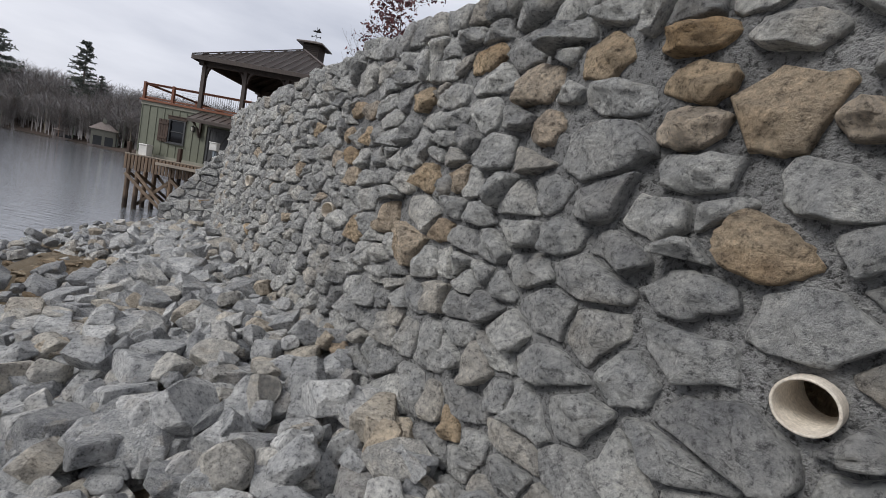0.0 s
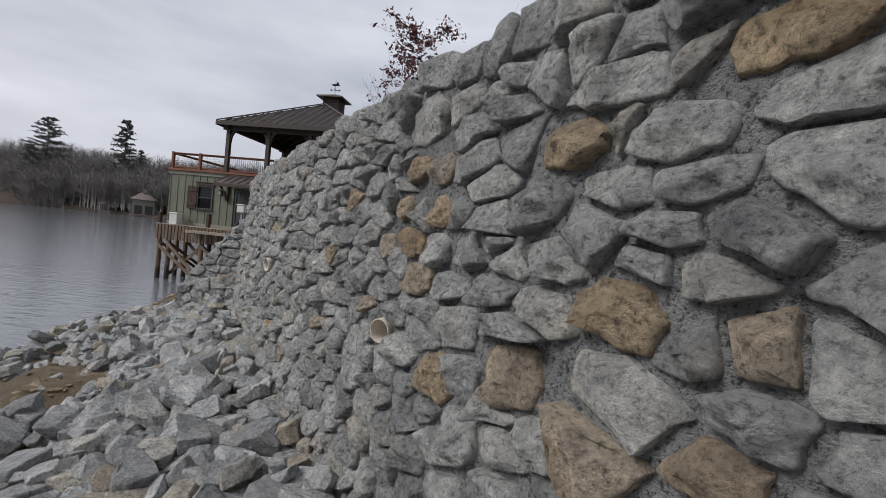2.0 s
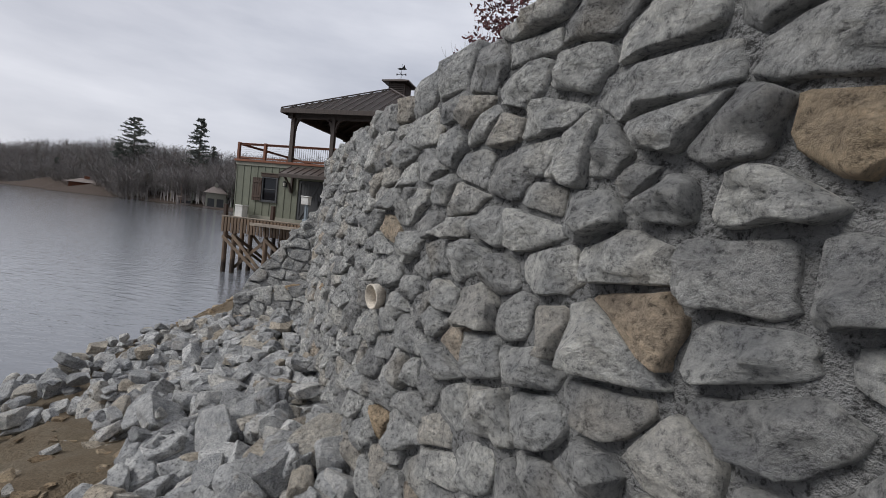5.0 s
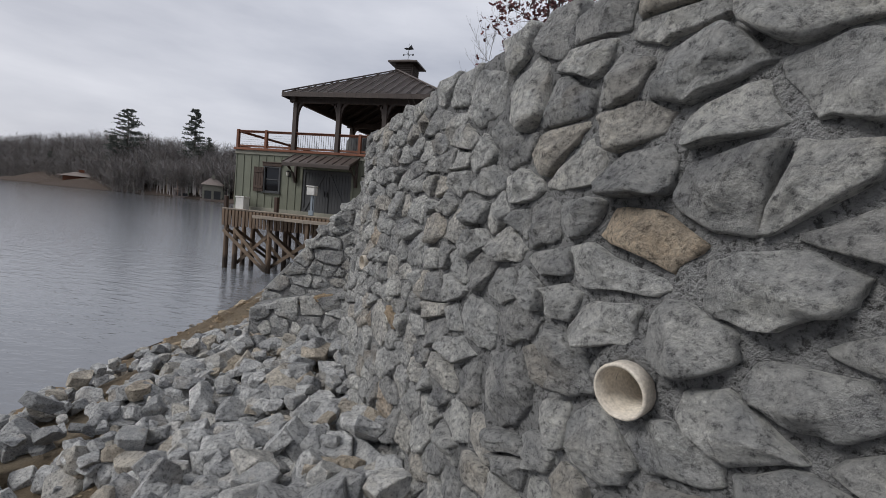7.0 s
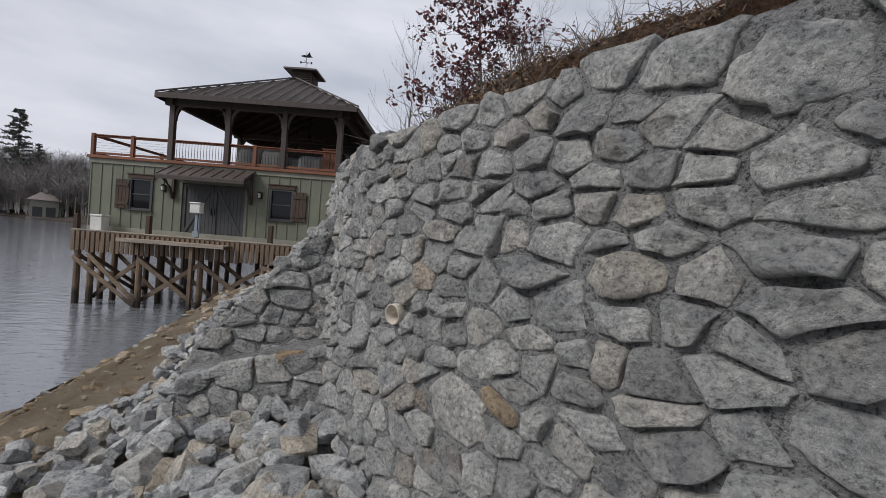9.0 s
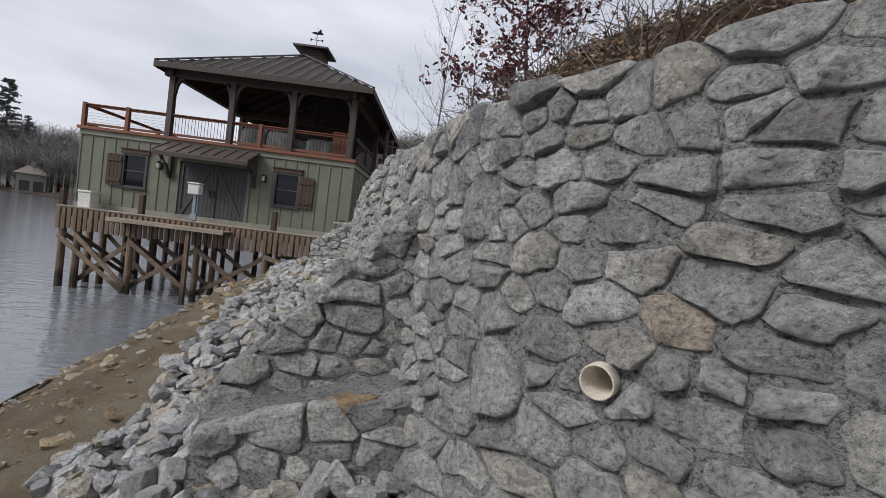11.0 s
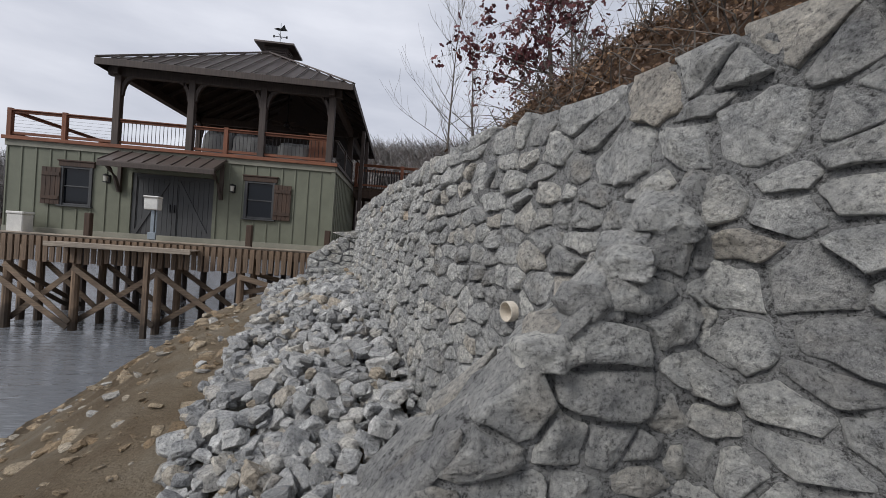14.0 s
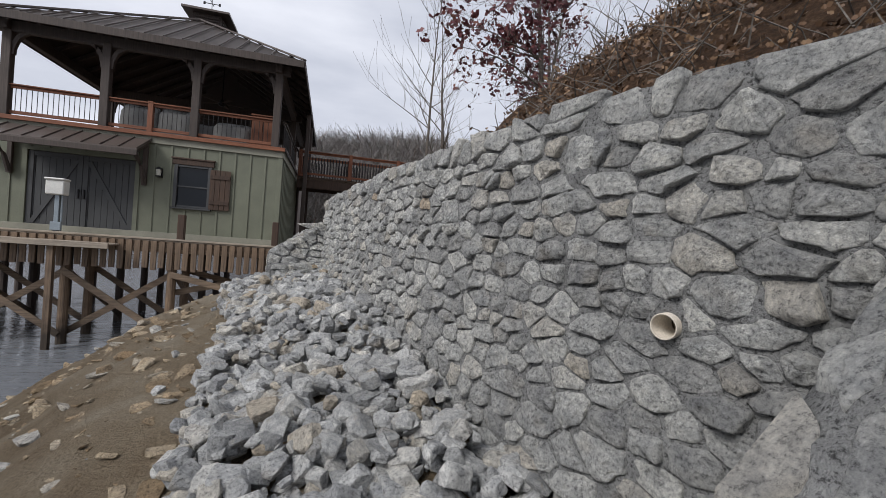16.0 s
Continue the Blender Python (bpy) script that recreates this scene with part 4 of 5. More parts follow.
for f in ((0, 3, 2, 1), (4, 5, 6, 7), (0, 1, 5, 4), (1, 2, 6, 5), (2, 3, 7, 6), (3, 0, 4, 7)):
    bm.faces.new([vs[i] for i in f])
part("sheet", bm, roof_metal, canopy)
for k in range(9):
    xx = CX0 + 0.02 + (CX1 - CX0 - 0.04) * k / 8
    part("seam", beam((xx, CY, CZ0 + 0.045), (xx, -0.06, CZ1 + 0.045), 0.025, 0.035, 0.003), roof_metal, canopy)
part("fascia", boxes((CX0, CX1, CY - 0.02, CY + 0.03, CZ0 - 0.14, CZ0 - 0.002), bevel=0.006), dark_wood, canopy)
for xx in (CX0 + 0.12, CX1 - 0.12):
    part("rafter", beam((xx, CY + 0.04, CZ0 - 0.07), (xx, -0.06, CZ1 - 0.09), 0.09, 0.11), dark_wood, canopy)
    v, f = tube([(xx, CY + 0.25, CZ0 - 0.08), (xx, CY + 0.42, CZ0 - 0.2), (xx, -0.3, CZ0 - 0.38), (xx, -0.1, CZ0 - 0.75)], [0.06, 0.055, 0.055, 0.06], 6)
    part("bracket", bm_from(v, f), dark_wood, canopy)
    part("bracket_post", boxes((xx - 0.055, xx + 0.055, -0.12, -0.03, CZ0 - 0.82, CZ1 - 0.16), bevel=0.008), dark_wood, canopy)
# wall lanterns
for xx in (-3.12, -6.86):
    lan = new("wall_lantern")
    lan.parent = house
    part("backplate", boxes((xx - 0.06, xx + 0.06, -0.03, -0.002, 2.72, 2.98), bevel=0.006), black_metal, lan)
    part("arm", beam((xx, -0.03, 2.96), (xx, -0.13, 2.99), 0.03, 0.03), black_metal, lan)
    v, f = tube([(xx, -0.14, 3.0), (xx, -0.14, 2.96), (xx, -0.14, 2.93)], [0.02, 0.075, 0.09], 8)
    part("hood", bm_from(v, f), black_metal, lan)
    v, f = tube([(xx, -0.14, 2.928), (xx, -0.14, 2.76)], [0.065, 0.05], 8)
    part("lamp_glass", bm_from(v, f), lamp_glass, lan, "frosted lantern glass")
    part("base", boxes((xx - 0.06, xx + 0.06, -0.2, -0.08, 2.73, 2.758), bevel=0.006), black_metal, lan)

# upper deck
DZ, UPY = 3.9, 11.0
part("deck", boxes((-WID - 0.06, 0.06, -0.08, UPY, EAVE + 0.202, DZ), bevel=0.01), dock_wood_x, house, "timber upper deck")
part("rim_board", boxes((-WID - 0.08, 0.08, -0.13, -0.082, EAVE + 0.16, DZ + 0.03), bevel=0.006), red_wood_x, house, "redwood rim board")
part("rim_board", boxes((0.062, 0.11, -0.082, UPY, EAVE + 0.16, DZ + 0.03), bevel=0.006), dark_wood, house)
POSTS = (-6.72, -4.54, -2.36, -0.22)
RAILTOP = 4.74
baluster_mesh = link_mesh("baluster", bm_from(*tube([(0, 0, 0), (0, 0, 0.66)], [0.009, 0.009], 5)), baluster_metal)


def railing(a, b, parent, balusters=True, posts=(), wood=red_wood, woodx=red_wood_x, z0=DZ, top=RAILTOP, wooden=False):
    """A guard rail between two places on the deck: cap, two rails, balusters."""
    a, b = Vector(a), Vector(b)
    part("cap_rail", beam((a.x, a.y, top - 0.02), (b.x, b.y, top - 0.02), 0.13, 0.035), woodx, parent)
    part("top_rail", beam((a.x, a.y, top - 0.075), (b.x, b.y, top - 0.075), 0.04, 0.07), woodx, parent)
    part("bottom_rail", beam((a.x, a.y, z0 + 0.12), (b.x, b.y, z0 + 0.12), 0.04, 0.085), woodx, parent)
    if balusters:
        n = int((b - a).length / 0.115)
        for k in range(1, n):
            p = a.lerp(b, k / n)
            ob = new("baluster", baluster_mesh)
            ob.parent = parent
            ob.matrix_basis = Matrix.Translation((p.x, p.y, z0 + 0.13)) @ (Matrix.Diagonal((2.4, 2.4, 1, 1)) if wooden else Matrix.Identity(4))
    for p in posts:
        part("rail_post", boxes((p[0] - 0.065, p[0] + 0.065, p[1] - 0.065, p[1] + 0.065, z0 + 0.001, top + 0.03), bevel=0.008), wood, parent)


ups = new("railing")
ups.parent = house
railing((-WID + 0.06, 0.0), (POSTS[0], 0.0), ups, False, ((-WID + 0.06, 0.0), (-8.2, 0.0)))
for k in range(5):
    v, f = tube([(-WID + 0.06, 0, DZ + 0.22 + 0.1 * k), (POSTS[0], 0, DZ + 0.22 + 0.1 * k)], [0.004, 0.004], 4)
    part("cable", bm_from(v, f), baluster_metal, ups)
railing((POSTS[0] + 0.1, 0.0), (POSTS[1] - 0.1, 0.0), ups)
railing((POSTS[1] + 0.1, 0.0), (POSTS[2] - 0.1, 0.0), ups, True, ((-3.45, 0.0),))
railing((POSTS[2] + 0.1, 0.0), (POSTS[3] - 0.1, 0.0), ups)
railing((-0.02, 0.16), (-0.02, 4.4), ups, True, ((-0.02, 2.2), (-0.02, 4.4)), dark_wood, dark_wood)
railing((-WID + 0.06, 0.1), (-WID + 0.06, UPY - 0.1), ups, False, ((-WID + 0.06, 4.0), (-WID + 0.06, UPY - 0.1)))
railing((-WID + 0.1, UPY - 0.1), (-0.2, UPY - 0.1), ups, True, ((-6.7, UPY - 0.1), (-3.4, UPY - 0.1)))

# pavilion posts, beams and roof
PY = (0.0, 5.4, 10.8)
for ix, px in enumerate(POSTS):
    for iy, py in enumerate(PY):
        if 0 < ix < 3 and iy == 1:
            continue
        pp = part("roof_post", boxes((px - 0.1, px + 0.1, py - 0.1, py + 0.1, DZ + 0.001, 6.15), bevel=0.012), dark_wood, house, "dark stained timber post")
        for sx in (-1, 1):
            if (sx < 0 and ix == 0) or (sx > 0 and ix == 3):
                continue
            pts = [(px + sx * (0.09 + 0.46 * (1 - math.cos(t * math.pi / 12))), py, 5.48 + 0.64 * math.sin(t * math.pi / 12)) for t in range(7)]
            v, f = tube(pts, [0.075] * 7, 4)
            br = part("arch_brace", bm_from(v, f), dark_wood, house)
for py in PY:
    part("beam", boxes((POSTS[0] - 0.3, POSTS[3] + 0.3, py - 0.09, py + 0.09, 6.05, 6.32), bevel=0.012), dark_wood, house)
for px in (POSTS[0], POSTS[3]):
    part("beam", boxes((px - 0.09, px + 0.09, -0.25, 11.05, 6.06, 6.33), bevel=0.012), dark_wood, house)
RX0, RX1, RY0, RY1, RZ = -7.12, 0.48, -0.52, 11.6, 6.36
RAD = (RX1 - RX0) / 2
XM, RIDGE = (RX0 + RX1) / 2, 8.55


def roof_shape(lift):
    bm = bmesh.new()
    c = [bm.verts.new(v) for v in ((RX0, RY0, RZ + lift), (RX1, RY0, RZ + lift), (RX1, RY1, RZ + lift), (RX0, RY1, RZ + lift), (XM, RY0 + RAD, RIDGE + lift), (XM, RY1 - RAD, RIDGE + lift))]
    for f in ((0, 1, 4), (1, 2, 5, 4), (2, 3, 5), (3, 0, 4, 5)):
        bm.faces.new([c[i] for i in f])
    return bm


bm = roof_shape(0.0)
bmesh.ops.solidify(bm, geom=bm.faces[:], thickness=-0.035)
roof = part("roof", bm, roof_metal, house, "bronze standing-seam metal hip roof")
bm = roof_shape(-0.05)
bmesh.ops.solidify(bm, geom=bm.faces[:], thickness=0.05)
part("soffit", bm, dark_wood, house, "dark boarded roof underside")


def roof_z(x, y):
    t = min((x - RX0) / RAD, (RX1 - x) / RAD, (y - RY0) / RAD, (RY1 - y) / RAD, 1.0)
    return RZ + (RIDGE - RZ) * t


n = 17
for k in range(n + 1):
    x = RX0 + (RX1 - RX0) * k / n
    run = min(x - RX0, RX1 - x)
    if run > 0.05:
        part("seam", beam((x, RY0, RZ + 0.055), (x, RY0 + run, roof_z(x, RY0 + run) + 0.055), 0.022, 0.04, 0.003), roof_metal, roof)
for k in range(1, 23):
    y = RY0 + (RY1 - RY0) * k / 23
    run = min(y - RY0, RY1 - y, RAD)
    for x0, sgn in ((RX1, -1), (RX0, 1)):
        part("seam", beam((x0, y, RZ + 0.055), (x0 + sgn * run, y, roof_z(x0 + sgn * run, y) + 0.055), 0.022, 0.04, 0.003), roof_metal, roof)
for cx, cy in ((RX0, RY0), (RX1, RY0), (RX0, RY1), (RX1, RY1)):
    ey = RY0 + RAD if cy == RY0 else RY1 - RAD
    part("hip_cap", beam((cx, cy, RZ + 0.06), (XM, ey, RIDGE + 0.06), 0.12, 0.05), roof_metal, roof)
part("fascia", boxes((RX0 + 0.003, RX1 - 0.003, RY0 - 0.03, RY0, RZ - 0.17, RZ + 0.03), bevel=0.006), dark_wood, house)
part("fascia", boxes((RX1, RX1 + 0.03, RY0, RY1, RZ - 0.17, RZ + 0.03), bevel=0.006), dark_wood, house)
part("fascia", boxes((RX0 - 0.03, RX0, RY0, RY1, RZ - 0.17, RZ + 0.03), bevel=0.006), dark_wood, house)
for k in range(1, 12):
    x = RX0 + (RX1 - RX0) * k / 12
    run = min(x - RX0, RX1 - x)
    part("rafter", beam((x, RY0 + 0.02, RZ - 0.13), (x, RY0 + run, roof_z(x, RY0 + run) - 0.13), 0.06, 0.13), dark_wood, house)
for k in range(1, 14):
    y = RY0 + (RY1 - RY0) * k / 14
    run = min(y - RY0, RY1 - y, RAD)
    for x0, sgn in ((RX1 - 0.02, -1), (RX0 + 0.02, 1)):
        part("rafter", beam((x0, y, RZ - 0.13), (x0 + sgn * run, y, roof_z(x0 + sgn * run, y) - 0.13), 0.06, 0.13), dark_wood, house)
# cupola and weathervane
cup = new("cupola")
cup.parent = house
CYM = 4.5
part("body", boxes((XM - 0.48, XM + 0.48, CYM - 0.48, CYM + 0.48, RIDGE - 0.3, RIDGE + 0.62), bevel=0.01), dark_wood, cup)
for k in range(5):
    for sp in ((XM - 0.4, XM + 0.4, CYM - 0.52, CYM - 0.481, RIDGE + 0.06 + 0.1 * k, RIDGE + 0.12 + 0.1 * k), (XM + 0.481, XM + 0.52, CYM - 0.4, CYM + 0.4, RIDGE + 0.06 + 0.1 * k, RIDGE + 0.12 + 0.1 * k)):
        part("louvre", boxes(sp, bevel=0.004), dark_wood, cup)
bm = bmesh.new()
r0, zb = 0.78, RIDGE + 0.621
lv = [[bm.verts.new((XM + sx * r, CYM + sy * r, zz)) for sx, sy in ((-1, -1), (1, -1), (1, 1), (-1, 1))] for r, zz in ((r0, zb), (r0, zb + 0.07), (0.3, zb + 0.26), (0.05, zb + 0.36))]
for i in range(3):
    for k in range(4):
        bm.faces.new((lv[i][k], lv[i][(k + 1) % 4], lv[i + 1][(k + 1) % 4], lv[i + 1][k]))
bm.faces.new(lv[0][::-1])
bm.faces.new(lv[3])
part("cap_roof", bm, roof_metal, cup)
vane = new("weathervane")
vane.parent = house
zt = zb + 0.36
v, f = tube([(XM, CYM, zt - 0.02), (XM, CYM, zt + 0.82)], [0.014, 0.01], 6)
part("rod", bm_from(v, f), black_metal, vane)
part("cardinal_arm", boxes((XM - 0.24, XM + 0.24, CYM - 0.008, CYM + 0.008, zt + 0.24, zt + 0.262)), black_metal, vane)
part("cardinal_arm", boxes((XM - 0.008, XM + 0.008, CYM - 0.24, CYM + 0.24, zt + 0.265, zt + 0.285)), black_metal, vane)
for dx in (-0.26, 0.26):
    part("letter_plate", boxes((XM + dx - 0.035, XM + dx + 0.035, CYM - 0.006, CYM + 0.006, zt + 0.2, zt + 0.3)), black_metal, vane)
bm = bm_from([(XM - 0.3, CYM, zt + 0.56), (XM - 0.12, CYM, zt + 0.62), (XM, CYM, zt + 0.60), (XM + 0.14, CYM, zt + 0.78), (XM + 0.2, CYM, zt + 0.62), (XM + 0.3, CYM, zt + 0.52), (XM + 0.1, CYM, zt + 0.5), (XM - 0.1, CYM, zt + 0.5)], [tuple(range(8))])
bmesh.ops.solidify(bm, geom=bm.faces[:], thickness=0.012)
part("pointer", bm, black_metal, vane)
# dark lower wall behind the box, downspout
part("rear_wall", boxes((-1.0, 0.1, DEP + 0.003, 9.0, 0.3, EAVE + 0.15)), concrete, house, "stained rear foundation wall")
v, f = tube([(0.08, DEP - 0.06, 0.9), (0.08, DEP - 0.06, EAVE)], [0.05, 0.05], 8)
part("downspout", bm_from(v, f), dark_wood, house)

# ---- furniture on the upper deck ----
def covered_chair(x, y, w, d, h, seed):
    m = HM @ Matrix.Translation((x, y, DZ + 0.001))
    bm = bmesh.new()
    nu, rows = 36, ((0.0, 1.04), (0.12, 1.0), (0.55, 0.97), (0.85, 0.95), (0.97, 0.86), (1.0, 0.6))
    rings = []
    for zf, sc in rows:
        ring = []
        for k in range(nu):
            a = 2 * math.pi * k / nu
            cx, cy = math.cos(a), math.sin(a)
            q = (abs(cx) ** 4 + abs(cy) ** 4) ** -0.25
            fold = 1 + 0.05 * (1 - zf) * math.sin(a * 11 + seed) + 0.03 * noise.noise(Vector((cx * 3, cy * 3, zf * 3 + seed)))
            hz = h * zf * (1 - 0.18 * smooth(-0.2, 0.7, -cy * q) * (zf > 0.5))
            ring.append(bm.verts.new((cx * q * sc * fold * w / 2, cy * q * sc * fold * d / 2, hz)))
        rings.append(ring)
    for i in range(len(rings) - 1):
        for k in range(nu):
            bm.faces.new((rings[i][k], rings[i][(k + 1) % nu], rings[i + 1][(k + 1) % nu], rings[i + 1][k]))
    bm.faces.new(rings[-1])
    ob = new("covered_chair", link_mesh("covered_chair", bm, cover_cloth, True))
    ob.matrix_basis = m
    tagged(ob, "patio chair wrapped in a grey weather cover", "chair", "covered chairs on the deck")


for k, (x, y, w, d, h) in enumerate(((-4.0, 0.9, 0.95, 0.8, 0.95), (-3.05, 0.9, 0.95, 0.8, 0.95), (-2.5, 1.6, 0.9, 0.9, 0.8), (-1.55, 1.0, 1.1, 0.8, 0.78), (-0.95, 1.9, 0.7, 0.7, 0.75))):
    covered_chair(x, y, w, d, h, k * 2.3)
cab = thing("deck_cabinet", HM @ Matrix.Translation((-0.62, 0.55, DZ + 0.001)), "red-brown wooden storage cabinet on the upper deck", "cabinet")
part("body", boxes((-0.32, 0.32, -0.25, 0.25, 0, 0.95), bevel=0.012), red_wood, cab)
part("lid", boxes((-0.35, 0.35, -0.28, 0.28, 0.951, 1.0), bevel=0.012), red_wood_x, cab)
for sx in (-0.16, 0.16):
    part("door", boxes((sx - 0.145, sx + 0.145, -0.272, -0.251, 0.06, 0.9), bevel=0.006), red_wood, cab)
for fx, fy in ((-2.4, 3.0), (-3.9, 5.6)):
    fan = thing("ceiling_fan", HM @ Matrix.Translation((fx, fy, 0)), "dark ceiling fan hanging at rest under the roof", "ceiling fan")
    v, f = tube([(0, 0, roof_z(fx, fy) - 0.1), (0, 0, 5.85)], [0.02, 0.02], 6)
    part("rod", bm_from(v, f), black_metal, fan)
    v, f = tube([(0, 0, 5.88), (0, 0, 5.8), (0, 0, 5.7), (0, 0, 5.66)], [0.05, 0.13, 0.12, 0.05], 12)
    part("motor", bm_from(v, f), black_metal, fan)
    for k in range(5):
        bm = boxes((0.12, 0.7, -0.07, 0.07, 5.76, 5.772), bevel=0.003)
        bm.transform(Matrix.Rotation(2 * math.pi * k / 5 + 0.3, 4, "Z"))
        part("blade", bm, shutter_wood, fan)

# ---- dock ----
dock = thing("dock", HM, "weathered timber dock on cross-braced piles", "dock")
DX0, DX1, DY0, DK = -9.15, 0.35, -1.45, 1.045
k, y = 0, DY0
while y < -0.05:
    part("deck_board", boxes((DX0, DX1, y + 0.004, min(y + 0.136, -0.05), DK - 0.035, DK), bevel=0.004), deck_grey, dock)
    y += 0.14
part("rim_joist", boxes((DX0 + 0.02, DX1 - 0.02, DY0 + 0.02, DY0 + 0.06, DK - 0.3, DK - 0.037)), dock_wood_x, dock)
part("toe_board", boxes((DX0, DX1, DY0 - 0.03, DY0 + 0.1, DK + 0.001, DK + 0.045), bevel=0.005), deck_grey, dock)
slat_mesh = link_mesh("slat", boxes((-0.062, 0.062, -0.02, 0.02, -0.7, 0), bevel=0.005), dock_wood)
srng = random.Random(3)
x = DX0 + 0.08
while x < DX1:
    ob = new("slat", slat_mesh)
    ob.parent = dock
    ob.matrix_basis = Matrix.Translation((x, DY0 - 0.005, DK - 0.036)) @ Matrix.Rotation(srng.gauss(0, 0.008), 4, "Y") @ Matrix.Diagonal((1, 1, srng.uniform(0.94, 1.04), 1))
    x += 0.178
PILES = (-9.0, -8.5, -6.75, -4.55, -2.28, -0.2)
for px in PILES:
    for py in (DY0 + 0.14, -0.2, 1.6, 3.4, 5.0):
        v, f = tube([(px, py, -4.0), (px, py, WATER), (px + 0.01, py, DK - 0.31)], [0.115, 0.11, 0.1], 10)
        part("support_post", bm_from(v, f), dock_wood if py < 0 else dark_wood, dock)
for py in (DY0 + 0.27, 0.0, 1.8, 3.6):
    part("stringer", boxes((DX0 + 0.05, DX1 - 0.05, py - 0.04, py + 0.04, DK - 0.32, DK - 0.09)), dock_wood_x, dock)
for i in range(len(PILES) - 1):
    a, b = PILES[i], PILES[i + 1]
    if b - a < 1:
        continue
    low = -1.35 if i < 4 else -0.3
    part("cross_brace", beam((a, DY0 + 0.0, 0.2), (b, DY0 + 0.0, low), 0.04, 0.15), dock_wood_x, dock)
    part("cross_brace", beam((a, DY0 + 0.28, low), (b, DY0 + 0.28, 0.2), 0.04, 0.15), dock_wood_x, dock)
    part("cross_brace", beam((a, -0.06, 0.2), (b, -0.06, low), 0.04, 0.15), dock_wood_x, dock)
part("cross_brace", beam((-9.05, DY0 - 0.0, 0.1), (-6.8, DY0 - 0.0, -1.5), 0.04, 0.15), dock_wood_x, dock)
for px in PILES:
    part("side_brace", beam((px + 0.1, DY0 + 0.1, 0.15), (px + 0.1, 1.5, -1.4), 0.04, 0.14), dock_wood_x, dock)
for px, top in ((-9.15, 1.62), (-6.55, 1.74), (-2.15, 1.72), (0.1, 1.72)):
    part("mooring_post", boxes((px - 0.08, px + 0.08, DY0 + 0.14, DY0 + 0.3, DK + 0.001, top), bevel=0.015), shutter_wood, dock, "short brown mooring post")
plank = thing("gangplank", HM, "grey weathered walkway platform fixed along the dock face", "platform")
part("board", boxes((-7.1, -3.4, DY0 - 0.55, DY0 - 0.3, 0.86, 0.9), bevel=0.006), deck_grey, plank)
part("board", boxes((-7.1, -3.4, DY0 - 0.295, DY0 - 0.03, 0.86, 0.9), bevel=0.006), deck_grey, plank)
part("side_rail", boxes((-7.1, -3.4, DY0 - 0.6, DY0 - 0.552, 0.78, 0.91), bevel=0.006), deck_grey, plank)
part("support", boxes((-7.0, -6.9, DY0 - 0.54, DY0 - 0.03, 0.75, 0.858)), dock_wood, plank)
part("support", boxes((-4.62, -4.5, DY0 - 0.5, DY0 - 0.38, -2.5, 0.858)), dock_wood, plank)

ped = thing("power_pedestal", HM @ Matrix.Translation((-4.78, DY0 + 0.12, DK + 0.046)), "white electrical box on a galvanised post on the dock", "power pedestal")
part("post", boxes((-0.05, 0.05, -0.04, 0.04, 0, 0.86), bevel=0.008), grey_box, ped, "galvanised post")
part("conduit", bm_from(*tube([(0.09, 0, 0), (0.09, 0, 0.86)], [0.022, 0.022], 8)), grey_box, ped)
part("junction_box", boxes((-0.09, 0.13, -0.09, -0.041, 0.02, 0.22), bevel=0.01), grey_box, ped)
part("box", boxes((-0.2, 0.17, -0.14, 0.12, 0.861, 1.2), bevel=0.02), white_box, ped, "white enclosure")
part("lid", boxes((-0.22, 0.19, -0.18, 0.13, 1.201, 1.25), bevel=0.02), white_box, ped)

# ---- footbridge from the upper deck to the bank ----
bridge = thing("footbridge", HM, "red-brown timber footbridge from the deck to the bank", "footbridge")
part("deck", boxes((0.115, 9.0, 4.5, 6.0, 3.62, 3.72), bevel=0.01), dock_wood_x, bridge)
for yy in (4.5, 5.96):
    part("girder", boxes((0.115, 9.0, yy, yy + 0.06, 3.3, 3.76), bevel=0.008), shutter_wood, bridge)
    railing((0.2, yy + 0.05), (9.0, yy + 0.05), bridge, True, tuple((0.2 + 1.95 * k, yy + 0.05) for k in range(5)), red_wood, red_wood_x, 3.76, 4.78, True)
for yy in (4.3, 6.3):
    part("tall_post", boxes((0.35, 0.5, yy - 0.08, yy + 0.08, 0.4, 6.1), bevel=0.01), dark_wood, bridge)

dbox = thing("dock_box", HM @ Matrix.Translation((-8.95, -0.45, DK + 0.001)), "small white plastic storage box at the dock's end", "storage box")
part("body", boxes((-0.22, 0.22, -0.2, 0.2, 0, 0.52), bevel=0.02), white_box, dbox)
part("lid", boxes((-0.24, 0.24, -0.22, 0.22, 0.521, 0.6), bevel=0.02), white_box, dbox)


